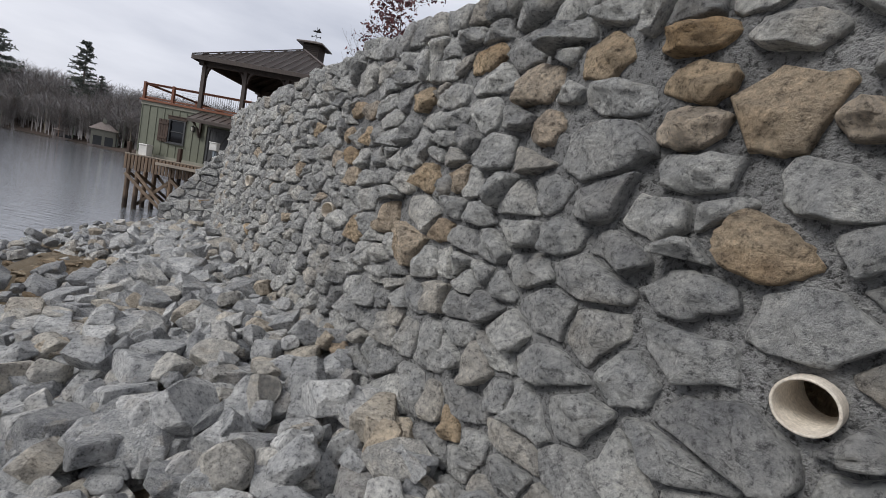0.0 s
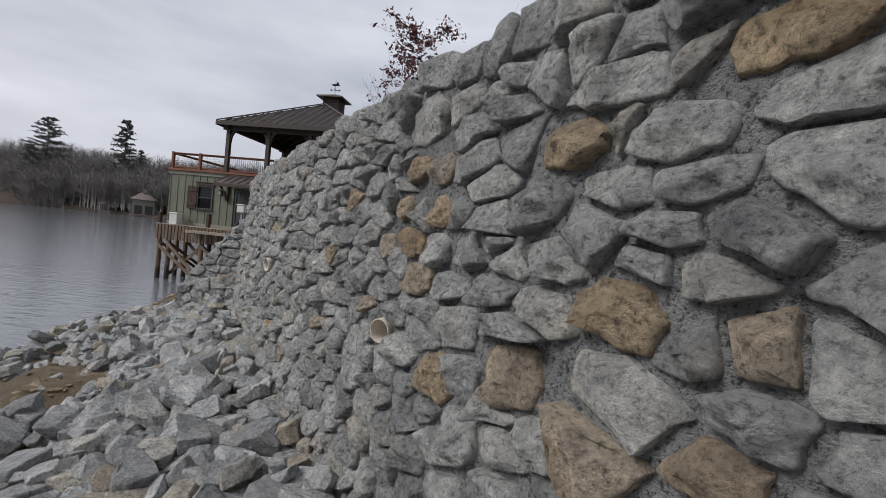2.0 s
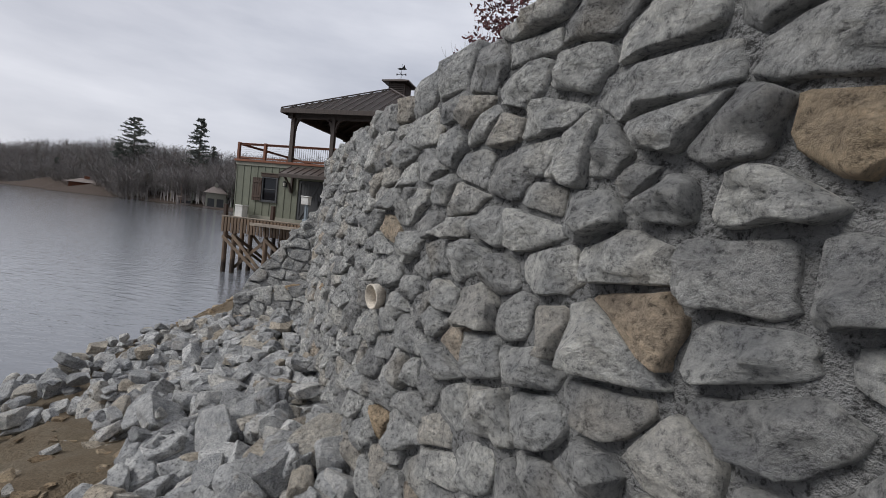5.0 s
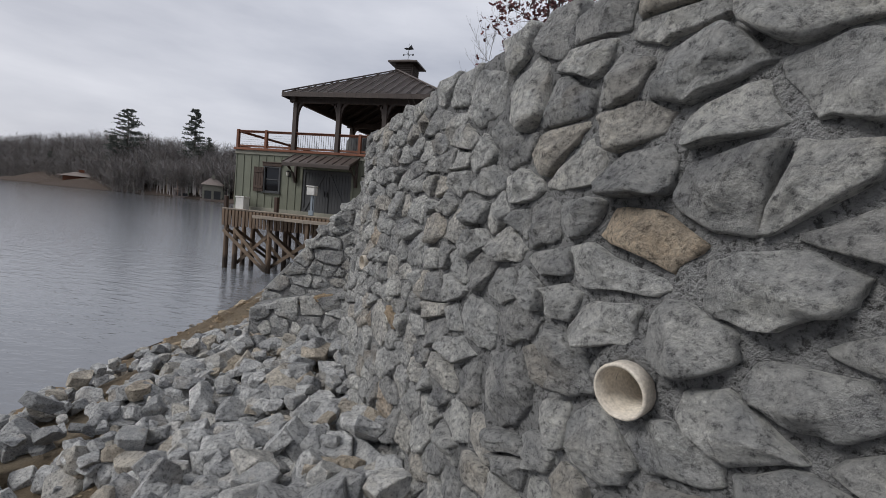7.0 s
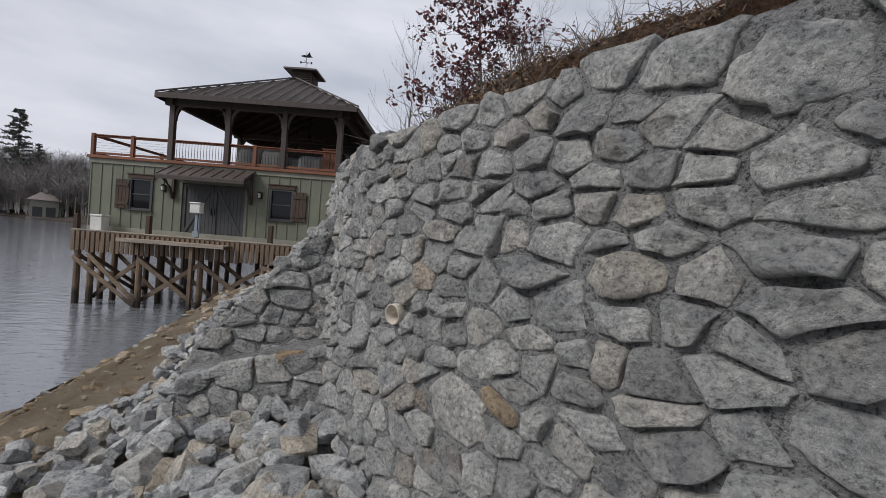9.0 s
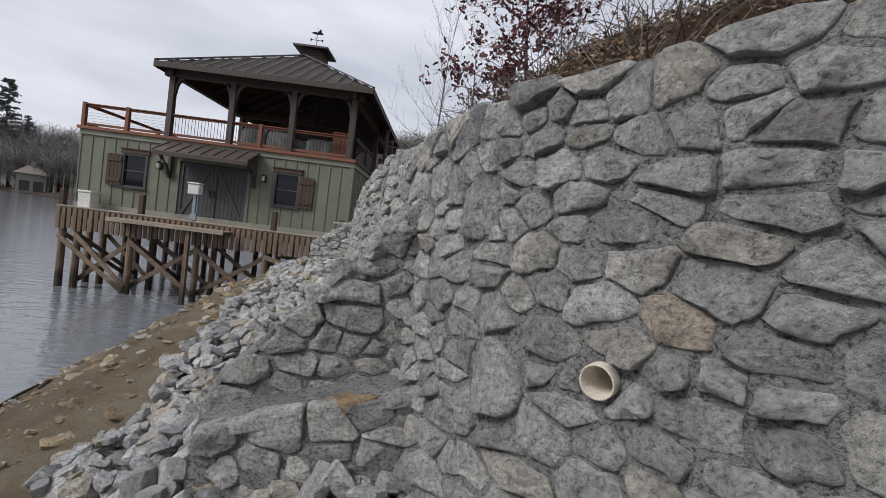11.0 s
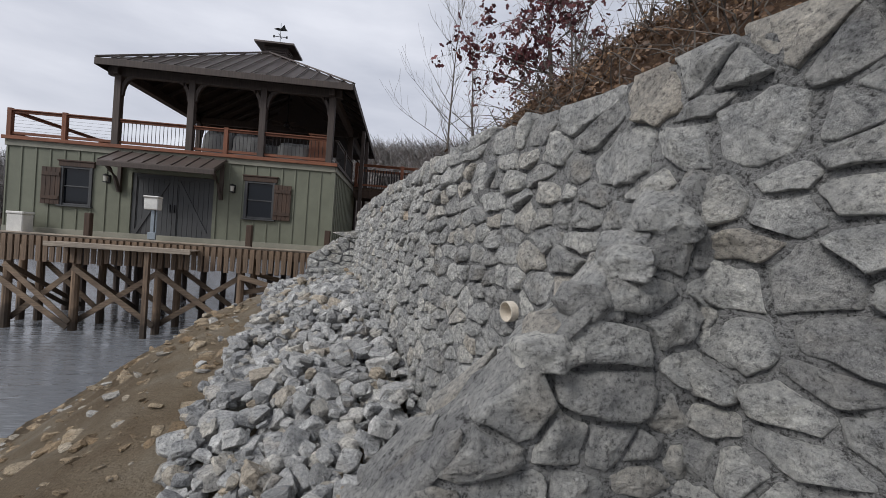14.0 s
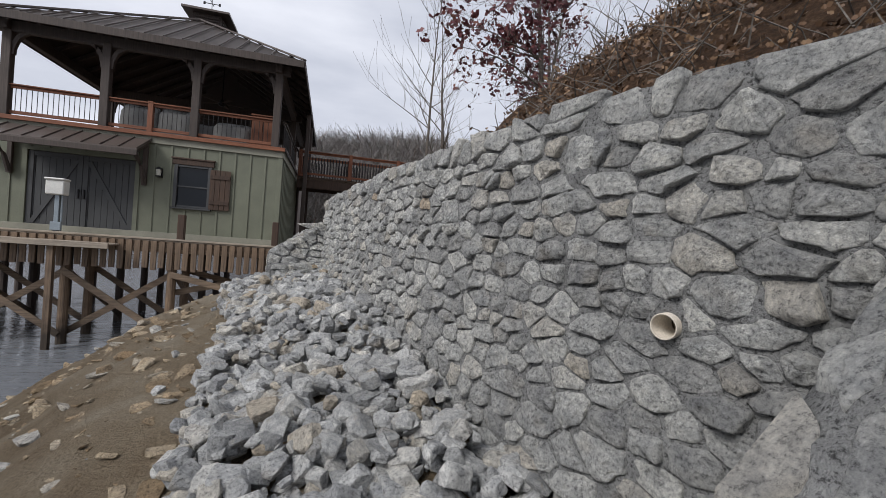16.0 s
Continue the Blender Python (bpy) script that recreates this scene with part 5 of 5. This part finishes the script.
# ---- trees ----
def grow(r, start, direction, length, radius, depth, store, tips, spread=0.6, up=0.15, kinks=5, min_r=0.0022):
    """A crooked limb with side limbs, gathered into one mesh store."""
    pts, rad = [Vector(start)], [radius]
    d = Vector(direction).normalized()
    for k in range(kinks):
        d = (d + Vector((r.gauss(0, 0.13), r.gauss(0, 0.13), r.gauss(0, 0.09) + up * 0.25))).normalized()
        pts.append(pts[-1] + d * length / kinks)
        rad.append(max(radius * (1 - 0.8 * (k + 1) / kinks), min_r))
    v, f = tube(pts, rad, 6 if depth > 2 else (4 if depth > 0 else 3), False)
    tuck(store, v, f)
    if depth <= 0:
        tips.extend(pts[1:])
        return
    for k in range(1, len(pts)):
        for _ in range(1 if depth > 2 else 2):
            if r.random() < 0.85:
                side = Vector((r.gauss(0, 1), r.gauss(0, 1), r.gauss(0, 0.45) + up)).normalized()
                nd = (d * (1 - spread) + side * spread + Vector((0, 0, up))).normalized()
                grow(r, pts[k], nd, length * r.uniform(0.35, 0.6), rad[k] * 0.6, depth - 1, store, tips, spread, up, max(kinks - 1, 3), min_r)


def leaf_cloud(r, places, size, count, droop=0.3):
    """Many small lobed leaves round the given twig places."""
    verts, faces = [], []
    for _ in range(count):
        p = r.choice(places) + Vector((r.gauss(0, 0.05), r.gauss(0, 0.05), r.gauss(0, 0.05)))
        m = Euler((r.uniform(0, 6.3), r.uniform(0, 6.3), r.uniform(0, 6.3))).to_matrix()
        s = size * r.uniform(0.6, 1.3)
        shape = ((0, -1, 0), (0.45, -0.45, 0.1), (0.28, -0.1, 0), (0.55, 0.35, 0.12), (0.0, 1.0, 0.25), (-0.55, 0.35, 0.12), (-0.28, -0.1, 0), (-0.45, -0.45, 0.1))
        base = len(verts)
        verts.extend(p + m @ (Vector(q) * s) for q in shape)
        faces.append((base, base + 1, base + 2, base + 6, base + 7))
        faces.append((base + 2, base + 3, base + 4, base + 5, base + 6))
    return verts, faces


def tree(name, x, y, height, radius, depth, seed, label, leaves=0, leaf=None, leaf_size=0.05, spread=0.6, up=0.2, lean=(0, 0), first=0.35, group=""):
    r = random.Random(seed)
    z = ground_z(x, y) - 0.1
    e = thing(name, Matrix.Translation((x, y, z)), label, "tree", group)
    trunk, limbs, tips = ([], []), ([], []), []
    pts, rad = [Vector((0, 0, 0))], [radius]
    d = Vector((lean[0], lean[1], 1)).normalized()
    n = 12
    for k in range(n):
        d = (d + Vector((r.gauss(0, 0.035), r.gauss(0, 0.035), 0.03))).normalized()
        pts.append(pts[-1] + d * height / n)
        rad.append(max(radius * (1 - (k + 1) / n) ** 0.8, 0.006))
    tuck(trunk, *tube(pts, rad, 9, False))
    for k in range(1, n + 1):
        if k / n < first:
            continue
        for _ in range(2 if k < n else 3):
            a = r.uniform(0, 6.3)
            nd = Vector((math.cos(a), math.sin(a), r.uniform(0.1, 0.9) + up))
            grow(r, pts[k], nd, height * r.uniform(0.16, 0.3) * (1.25 - 0.6 * k / n), rad[k] * 0.42 + 0.002, depth, limbs, tips, spread, up)
    part("trunk", bm_from(*trunk), bark, e, smooth=True)
    me = pydata("branchwork", *limbs, bark, True)
    ob = new("branchwork", me)
    ob.parent = e
    if leaves:
        ob = new("crown", pydata("crown", *leaf_cloud(r, tips, leaf_size, leaves), leaf))
        ob.parent = e
        tagged(ob, "dry russet leaves")
    return e


tree("bare_sapling", -4.15, 15.4, 4.4, 0.028, 1, 21, "slender bare sapling behind the stone wall", first=0.3, up=0.35, spread=0.5)
tree("oak_tree", -1.9, 14.9, 5.6, 0.075, 2, 4, "young oak holding dry dark red leaves", 3200, oak_leaf, 0.06, first=0.3, lean=(-0.26, -0.08), spread=0.7, up=0.05)
tree("oak_tree", -1.2, 16.4, 5.2, 0.08, 2, 14, "young oak with sparse dry red leaves on the bank", 900, oak_leaf, 0.055, first=0.3, spread=0.65, up=0.1)
for k, (x, y, h, rad) in enumerate(((-1.4, 16.2, 5.6, 0.06), (0.6, 14.6, 5.4, 0.07), (2.2, 13.0, 6.0, 0.08), (-0.2, 18.5, 6.2, 0.07), (3.4, 15.5, 7, 0.09), (5.0, 12.0, 7, 0.1), (2.0, 18.8, 7, 0.09), (-3.0, 17.8, 5.2, 0.05))):
    tree("bare_tree", x, y, h, rad, 1, 40 + k, "leafless grey hardwood on the littered slope", first=0.25, up=0.3, group="bare trees on the bank")


def pine(x, y, height, seed, wide=0.23, fill=1.0, needles=pine_leaf):
    r = random.Random(seed)
    z = ground_z(x, y) - 0.2
    e = thing("pine_tree", Matrix.Translation((x, y, z)), "dark green pine with layered ragged boughs", "tree", "pines")
    part("trunk", bm_from(*tube([(0, 0, 0), (0.05, 0, height * 0.5), (0, 0.05, height)], [height * 0.016, height * 0.011, 0.02], 8, False)), bark, e, smooth=True)
    verts, faces = [], []
    n = int((30 + height * 3) * fill)
    for k in range(n):
        t = 0.25 + 0.75 * (k / n)
        zz = height * t
        reach = height * wide * (1.15 - t) ** 0.8 * r.uniform(0.55, 1.15)
        a = r.uniform(0, 6.3)
        for _ in range(26):
            q = r.uniform(0.15, 1.0)
            p = Vector((math.cos(a) * reach * q, math.sin(a) * reach * q, zz + reach * 0.12 * q + r.gauss(0, 0.1)))
            p += Vector((r.gauss(0, 0.09), r.gauss(0, 0.09), 0)) * reach
            m = Euler((r.gauss(0, 0.6), r.gauss(0, 0.6), a + r.gauss(0, 0.7))).to_matrix()
            s = height * 0.022 * r.uniform(0.6, 1.4)
            base = len(verts)
            verts.extend(p + m @ (Vector(w) * s) for w in ((-0.3, -0.5, 0), (1.2, 0, 0.25), (-0.3, 0.5, 0), (0.1, 0, 0.5)))
            faces += [(base, base + 1, base + 3), (base + 1, base + 2, base + 3)]
    ob = new("crown", pydata("crown", verts, faces, needles))
    ob.parent = e


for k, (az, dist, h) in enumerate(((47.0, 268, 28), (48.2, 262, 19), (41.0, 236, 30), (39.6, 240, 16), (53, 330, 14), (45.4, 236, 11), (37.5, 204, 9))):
    pine(-math.sin(radians(az)) * dist, math.cos(radians(az)) * dist, h, 70 + k, (0.42, 0.3, 0.24)[min(k, 2)], (0.95, 0.9, 0.75, 0.9)[min(k, 3)], hazed_pine)
pine(1.6, 17.2, 4.6, 90)
pine(-0.2, 17.0, 3.6, 91)
pine(3.8, 19.5, 5.5, 92)

# far woods: bare crowns, joined
wr = random.Random(5)
fv, ff = [], []


def far_tree(x, y, h):
    z = ground_z(x, y) - 0.3
    r0 = h * 0.018
    base = len(fv)
    fv.extend([(x - r0, y, z), (x + r0, y, z), (x, y + 0.02, z + h * 0.85)])
    ff.append((base, base + 1, base + 2))
    for _ in range(46):
        t = wr.uniform(0.25, 0.9)
        a, reach = wr.uniform(0, 6.3), h * 0.4 * wr.uniform(0.35, 1.0)
        p = Vector((x, y, z + h * t * 0.85))
        q = p + Vector((math.cos(a) * reach, math.sin(a) * reach, h * wr.uniform(0.02, 0.24)))
        side = Vector((math.sin(a + 1.2), math.cos(a + 1.2), 0.3)) * h * 0.0038
        base = len(fv)
        fv.extend([p - side, p + side, q + side * 0.9, q - side * 0.9])
        ff.append((base, base + 1, base + 2, base + 3))


for _ in range(8500):
    az = wr.uniform(-14, 66)
    _, shore = far_hills(-math.sin(radians(az)) * 100, math.cos(radians(az)) * 100)
    dist = shore + 2 + 85 * wr.random() ** 1.2
    x, y = -math.sin(radians(az)) * dist, math.cos(radians(az)) * dist
    far_tree(x, y, wr.uniform(6, 13) * (0.9 if az < 20 else 1.15))
for _ in range(2200):
    az = wr.uniform(45.5, 62)
    _, shore = far_hills(-math.sin(radians(az)) * 100, math.cos(radians(az)) * 100)
    dist = shore - 6 + 60 * wr.random()
    far_tree(-math.sin(radians(az)) * dist, math.cos(radians(az)) * dist, wr.uniform(5, 12))
tagged(new("far_woods", pydata("far_woods", fv, ff, hazed_twig)), "bare grey-brown winter woods on the far shore", "woods", kind="stuff")


# ---- brush and litter on the bank ----
br = random.Random(8)
bv, bf = [], []
for _ in range(420):
    s, back = br.uniform(10.4, 15.4), 0.45 + 4.2 * br.random() ** 1.4
    p, n, _t = wall_at(s)
    x, y = p.x - n.x * back, p.y - n.y * back
    z = ground_z(x, y)
    for _ in range(br.randrange(2, 6)):
        d = Vector((br.gauss(0, 1), br.gauss(0, 1), abs(br.gauss(0.5, 0.6)))).normalized()
        ln = br.uniform(0.15, 0.6)
        q = Vector((x + br.gauss(0, 0.1), y + br.gauss(0, 0.1), z - 0.03))
        tuck((bv, bf), *tube([q, q + d * ln * 0.6 + Vector((0, 0, 0.03)), q + d * ln + Vector((br.gauss(0, 0.06), br.gauss(0, 0.06), -0.02))], [0.006, 0.004, 0.0015], 3, False))
tagged(new("brush", pydata("brush", bv, bf, bark)), "tangle of dead twigs on the cut bank", "brush", kind="stuff")
places = []
for _ in range(6000):
    s, back = br.uniform(10.2, 15.6), 0.3 + 6 * br.random() ** 1.5
    p, n, _t = wall_at(s)
    x, y = p.x - n.x * back, p.y - n.y * back
    places.append(Vector((x, y, ground_z(x, y) + 0.03)))
tagged(new("leaf_litter", pydata("leaf_litter", *leaf_cloud(br, places, 0.024, 16000), brush_leaf)), "dry brown leaves strewn over the bank", "leaf litter", kind="stuff")


# ---- far shore buildings and shoreline wood ----
def far_boathouse(az, dist, w, h, wall_mat, label):
    c = Vector((-math.sin(radians(az)) * dist, math.cos(radians(az)) * dist, WATER))
    e = thing("boathouse", Matrix.Translation(c) @ Matrix.Rotation(radians(az), 4, "Z"), label, "boathouse")
    part("pier", boxes((-w * 0.6, w * 0.6, -1, w * 0.7, -2.0, 0.8)), concrete, e)
    part("wall", wall_with_openings(-w / 2, w / 2, 0.8, h * 0.62, 0, 0.3, [(-w * 0.4, -w * 0.06, 0.8, h * 0.4), (w * 0.06, w * 0.4, 0.8, h * 0.4)]), wall_mat, e)
    part("body", boxes((-w / 2, w / 2, 0.32, w * 0.6, 0.801, h * 0.62)), door_paint, e)
    bm = bmesh.new()
    base = [bm.verts.new((sx * w * 0.62, w * 0.3 + sy * w * 0.45, h * 0.62)) for sx, sy in ((-1, -1), (1, -1), (1, 1), (-1, 1))]
    tip = [bm.verts.new((sx * w * 0.16, w * 0.3, h * 0.88)) for sx in (-1, 1)]
    for f in ((base[0], base[1], tip[1], tip[0]), (base[1], base[2], tip[1]), (base[2], base[3], tip[0], tip[1]), (base[3], base[0], tip[0]), tuple(base[::-1])):
        bm.faces.new(f)
    part("roof", bm, concrete, e)
    part("cupola", boxes((-w * 0.08, w * 0.08, w * 0.22, w * 0.38, h * 0.86, h)), wall_mat, e)


far_boathouse(39.0, 186, 6.6, 9.5, trim_green, "distant grey boathouse with two boat bays")
far_boathouse(50.6, 266, 13, 8.0, red_wood, "distant low red-brown boathouse on the far shore")
far_boathouse(42.0, 208, 5, 5, concrete, "small distant grey boathouse among bare trees")
wr2 = random.Random(19)
plank_bm = beam((-9.32, 12.35, -1.42), (-9.61, 13.26, -1.44), 0.2, 0.06, 0.012)
tagged(new("driftwood_plank", link_mesh("driftwood_plank", plank_bm, deck_grey)), "yellowed loose plank lying at the water's edge", "plank")
for k in range(16):
    s = wr2.uniform(7, 18)
    p, n, d = wall_at(s)
    off = wr2.uniform(4.1, 4.55)
    x, y = p.x + n.x * off, p.y + n.y * off
    ln, a = wr2.uniform(0.3, 1.1), math.atan2(d.y, d.x) + wr2.gauss(0, 0.35)
    half = Vector((math.cos(a), math.sin(a), 0)) * ln / 2
    q0, q1 = Vector((x, y, 0)) - half, Vector((x, y, 0)) + half
    q0.z, q1.z = max(ground_z(q0.x, q0.y), WATER) + 0.03, max(ground_z(q1.x, q1.y), WATER) + 0.03
    mid = (q0 + q1) / 2 + Vector((wr2.gauss(0, 0.03), wr2.gauss(0, 0.03), 0.02))
    r0 = wr2.uniform(0.015, 0.045)
    ob = new("driftwood", pydata("driftwood", *tube([q0, mid, q1], [r0, r0 * 0.9, r0 * 0.6], 7), dock_wood if k % 3 else bark, True))
    tagged(ob, "weathered stick washed up at the water's edge", "driftwood", "driftwood along the shore")


# ---- riprap ----
def rock_mesh(seed, material):
    """An angular quarried rock: a block cut by random planes, edges chipped."""
    r = random.Random(seed)
    bm = bmesh.new()
    bmesh.ops.create_cube(bm, size=1.0)
    bmesh.ops.scale(bm, vec=(r.uniform(0.8, 1.15), r.uniform(0.55, 0.85), r.uniform(0.36, 0.6)), verts=bm.verts)
    for _ in range(13):
        nrm = Vector((r.gauss(0, 1), r.gauss(0, 1), r.gauss(0, 0.8))).normalized()
        reach = max(v.co.dot(nrm) for v in bm.verts)
        cutp = nrm * reach * r.uniform(0.66, 0.88)
        res = bmesh.ops.bisect_plane(bm, geom=bm.verts[:] + bm.edges[:] + bm.faces[:], plane_co=cutp, plane_no=nrm, clear_outer=True)
        rim = [g for g in res["geom_cut"] if isinstance(g, bmesh.types.BMEdge)]
        if len(rim) > 2:
            bmesh.ops.edgeloop_fill(bm, edges=rim)
    bmesh.ops.remove_doubles(bm, verts=bm.verts, dist=0.06)
    bmesh.ops.bevel(bm, geom=bm.edges[:], offset=0.022, segments=1, affect="EDGES")
    for v in bm.verts:
        v.co += Vector((noise.noise(v.co * 4 + Vector((seed, 0, 0))), noise.noise(v.co * 4 + Vector((0, seed, 0))), noise.noise(v.co * 4 + Vector((0, 0, seed))))) * 0.04
    bmesh.ops.recalc_face_normals(bm, faces=bm.faces)
    return link_mesh("rock", bm, material)


ROCKS = [rock_mesh(k + 1, rip_near) for k in range(14)]
ROCK_DATA = []
for me in ROCKS:
    ROCK_DATA.append((np.array([v.co for v in me.vertices]), [tuple(p.vertices) for p in me.polygons]))


def bare_patch(x, y, d, s):
    """1 where the clay shows between the rocks, 0 where rocks lie thick."""
    edge = float(np.interp(s, (0, 9, 11, 12.4, 13.5, 16, 19, 21), (5.9, 5.6, 4.6, 2.9, 1.8, 1.6, 1.3, 1.2)))
    edge += 0.35 * noise.noise(Vector((x * 0.7, y * 0.7, 1.5)))
    if d > edge:
        return 1.0
    for cx, cy, r in CLAY_HEAPS:
        if math.hypot(x - cx, y - cy) < r + 0.22 * noise.noise(Vector((x * 2, y * 2, 7))):
            return 1.0
    return 0.0


rr = random.Random(11)
bank_v, bank_f, loose = [], [], []
for layer in range(3):
    for _ in range(3700):
        s, d = rr.uniform(0.0, WALL_END + 0.4), (rr.uniform(0.04, 6.4) if rr.random() < 0.6 else rr.uniform(0.04, 2.0))
        if s > 12.6 and d > 2.0:
            d = 0.1 + 0.45 * (d - 2.0)
        p, n, _t = wall_at(s)
        x, y = p.x + n.x * d, p.y + n.y * d
        if from_line(x, y)[0] < 0.1:
            continue
        bare = bare_patch(x, y, d, s)
        size = rr.choice((0.11, 0.14, 0.17, 0.20, 0.23, 0.28)) * (1.0 if s < 12 else 0.74)
        if bare and (rr.random() < 0.97 or layer):
            continue
        if bare:
            size *= 0.6
        z = ground_z(x, y) + (0.02, 0.10, 0.18)[layer] + size * 0.05
        if layer == 2 and rr.random() < 0.35:
            continue
        m = Matrix.LocRotScale((x, y, z), Euler((rr.gauss(0, 0.4), rr.gauss(0, 0.4), rr.uniform(0, 6.3))), Vector((size * rr.uniform(0.85, 1.3), size, size * rr.uniform(0.8, 1.3))))
        k = rr.randrange(14)
        if layer == 2 and d < 2.6 and 2.5 < s < 16 and len(loose) < 300:
            loose.append((k, m))
        else:
            v, f = ROCK_DATA[k]
            base = len(bank_v)
            mm = np.array(m)
            bank_v.extend((v @ mm[:3, :3].T + mm[:3, 3]).tolist())
            bank_f.extend(tuple(i + base for i in q) for q in f)
shore_v, shore_f = [], []
for _ in range(4600):
    s, d = rr.uniform(1.0, 21.5), rr.uniform(0.8, 6.6)
    p, n, _t = wall_at(s)
    x, y = p.x + n.x * d, p.y + n.y * d
    if s > WALL_END - 0.3:
        y += s - WALL_END + 0.3
    if not bare_patch(x, y, d, s):
        continue
    size = rr.choice((0.02, 0.03, 0.03, 0.045, 0.06, 0.09, 0.16)) * rr.uniform(0.7, 1.3)
    m = Matrix.LocRotScale((x, y, ground_z(x, y) + size * 0.02), Euler((rr.gauss(0, 0.25), rr.gauss(0, 0.25), rr.uniform(0, 6.3))), Vector((size * 1.4, size, size * 0.6)))
    v, f = ROCK_DATA[rr.randrange(14)]
    base = len(shore_v)
    mm = np.array(m)
    shore_v.extend((v @ mm[:3, :3].T + mm[:3, 3]).tolist())
    shore_f.extend(tuple(i + base for i in q) for q in f)
tagged(new("shore_slabs", pydata("shore_slabs", shore_v, shore_f, shore_stone)), "flat clay-stained stones half buried in the brown shore", "rocks", kind="stuff")
tagged(new("rock_bank", pydata("rock_bank", bank_v, bank_f, rip_far)), "bank of broken grey quarried rocks along the wall foot", "rocks", kind="stuff")
for k, m in loose:
    ob = new("rock", ROCKS[k])
    ob.matrix_basis = m
    tagged(ob, "angular broken grey rock lying loose on the bank", "rock", "loose rocks on the bank")

# ---- stones of the retaining wall ----
for verts, faces, tone in near_stones:
    ob = new("stone", pydata("stone", verts, faces, stone_tan if tone == "tan" else stone_grey, True))
    ob.parent = retaining
for tone, label, mat in (("grey", "grey fieldstones", stone_grey_far), ("tan", "tan and rusty fieldstones", stone_tan_far)):
    ob = new("fieldstones", pydata("fieldstones", *joined[tone], mat, True))
    ob.parent = retaining
    tagged(ob, label, kind="stuff")
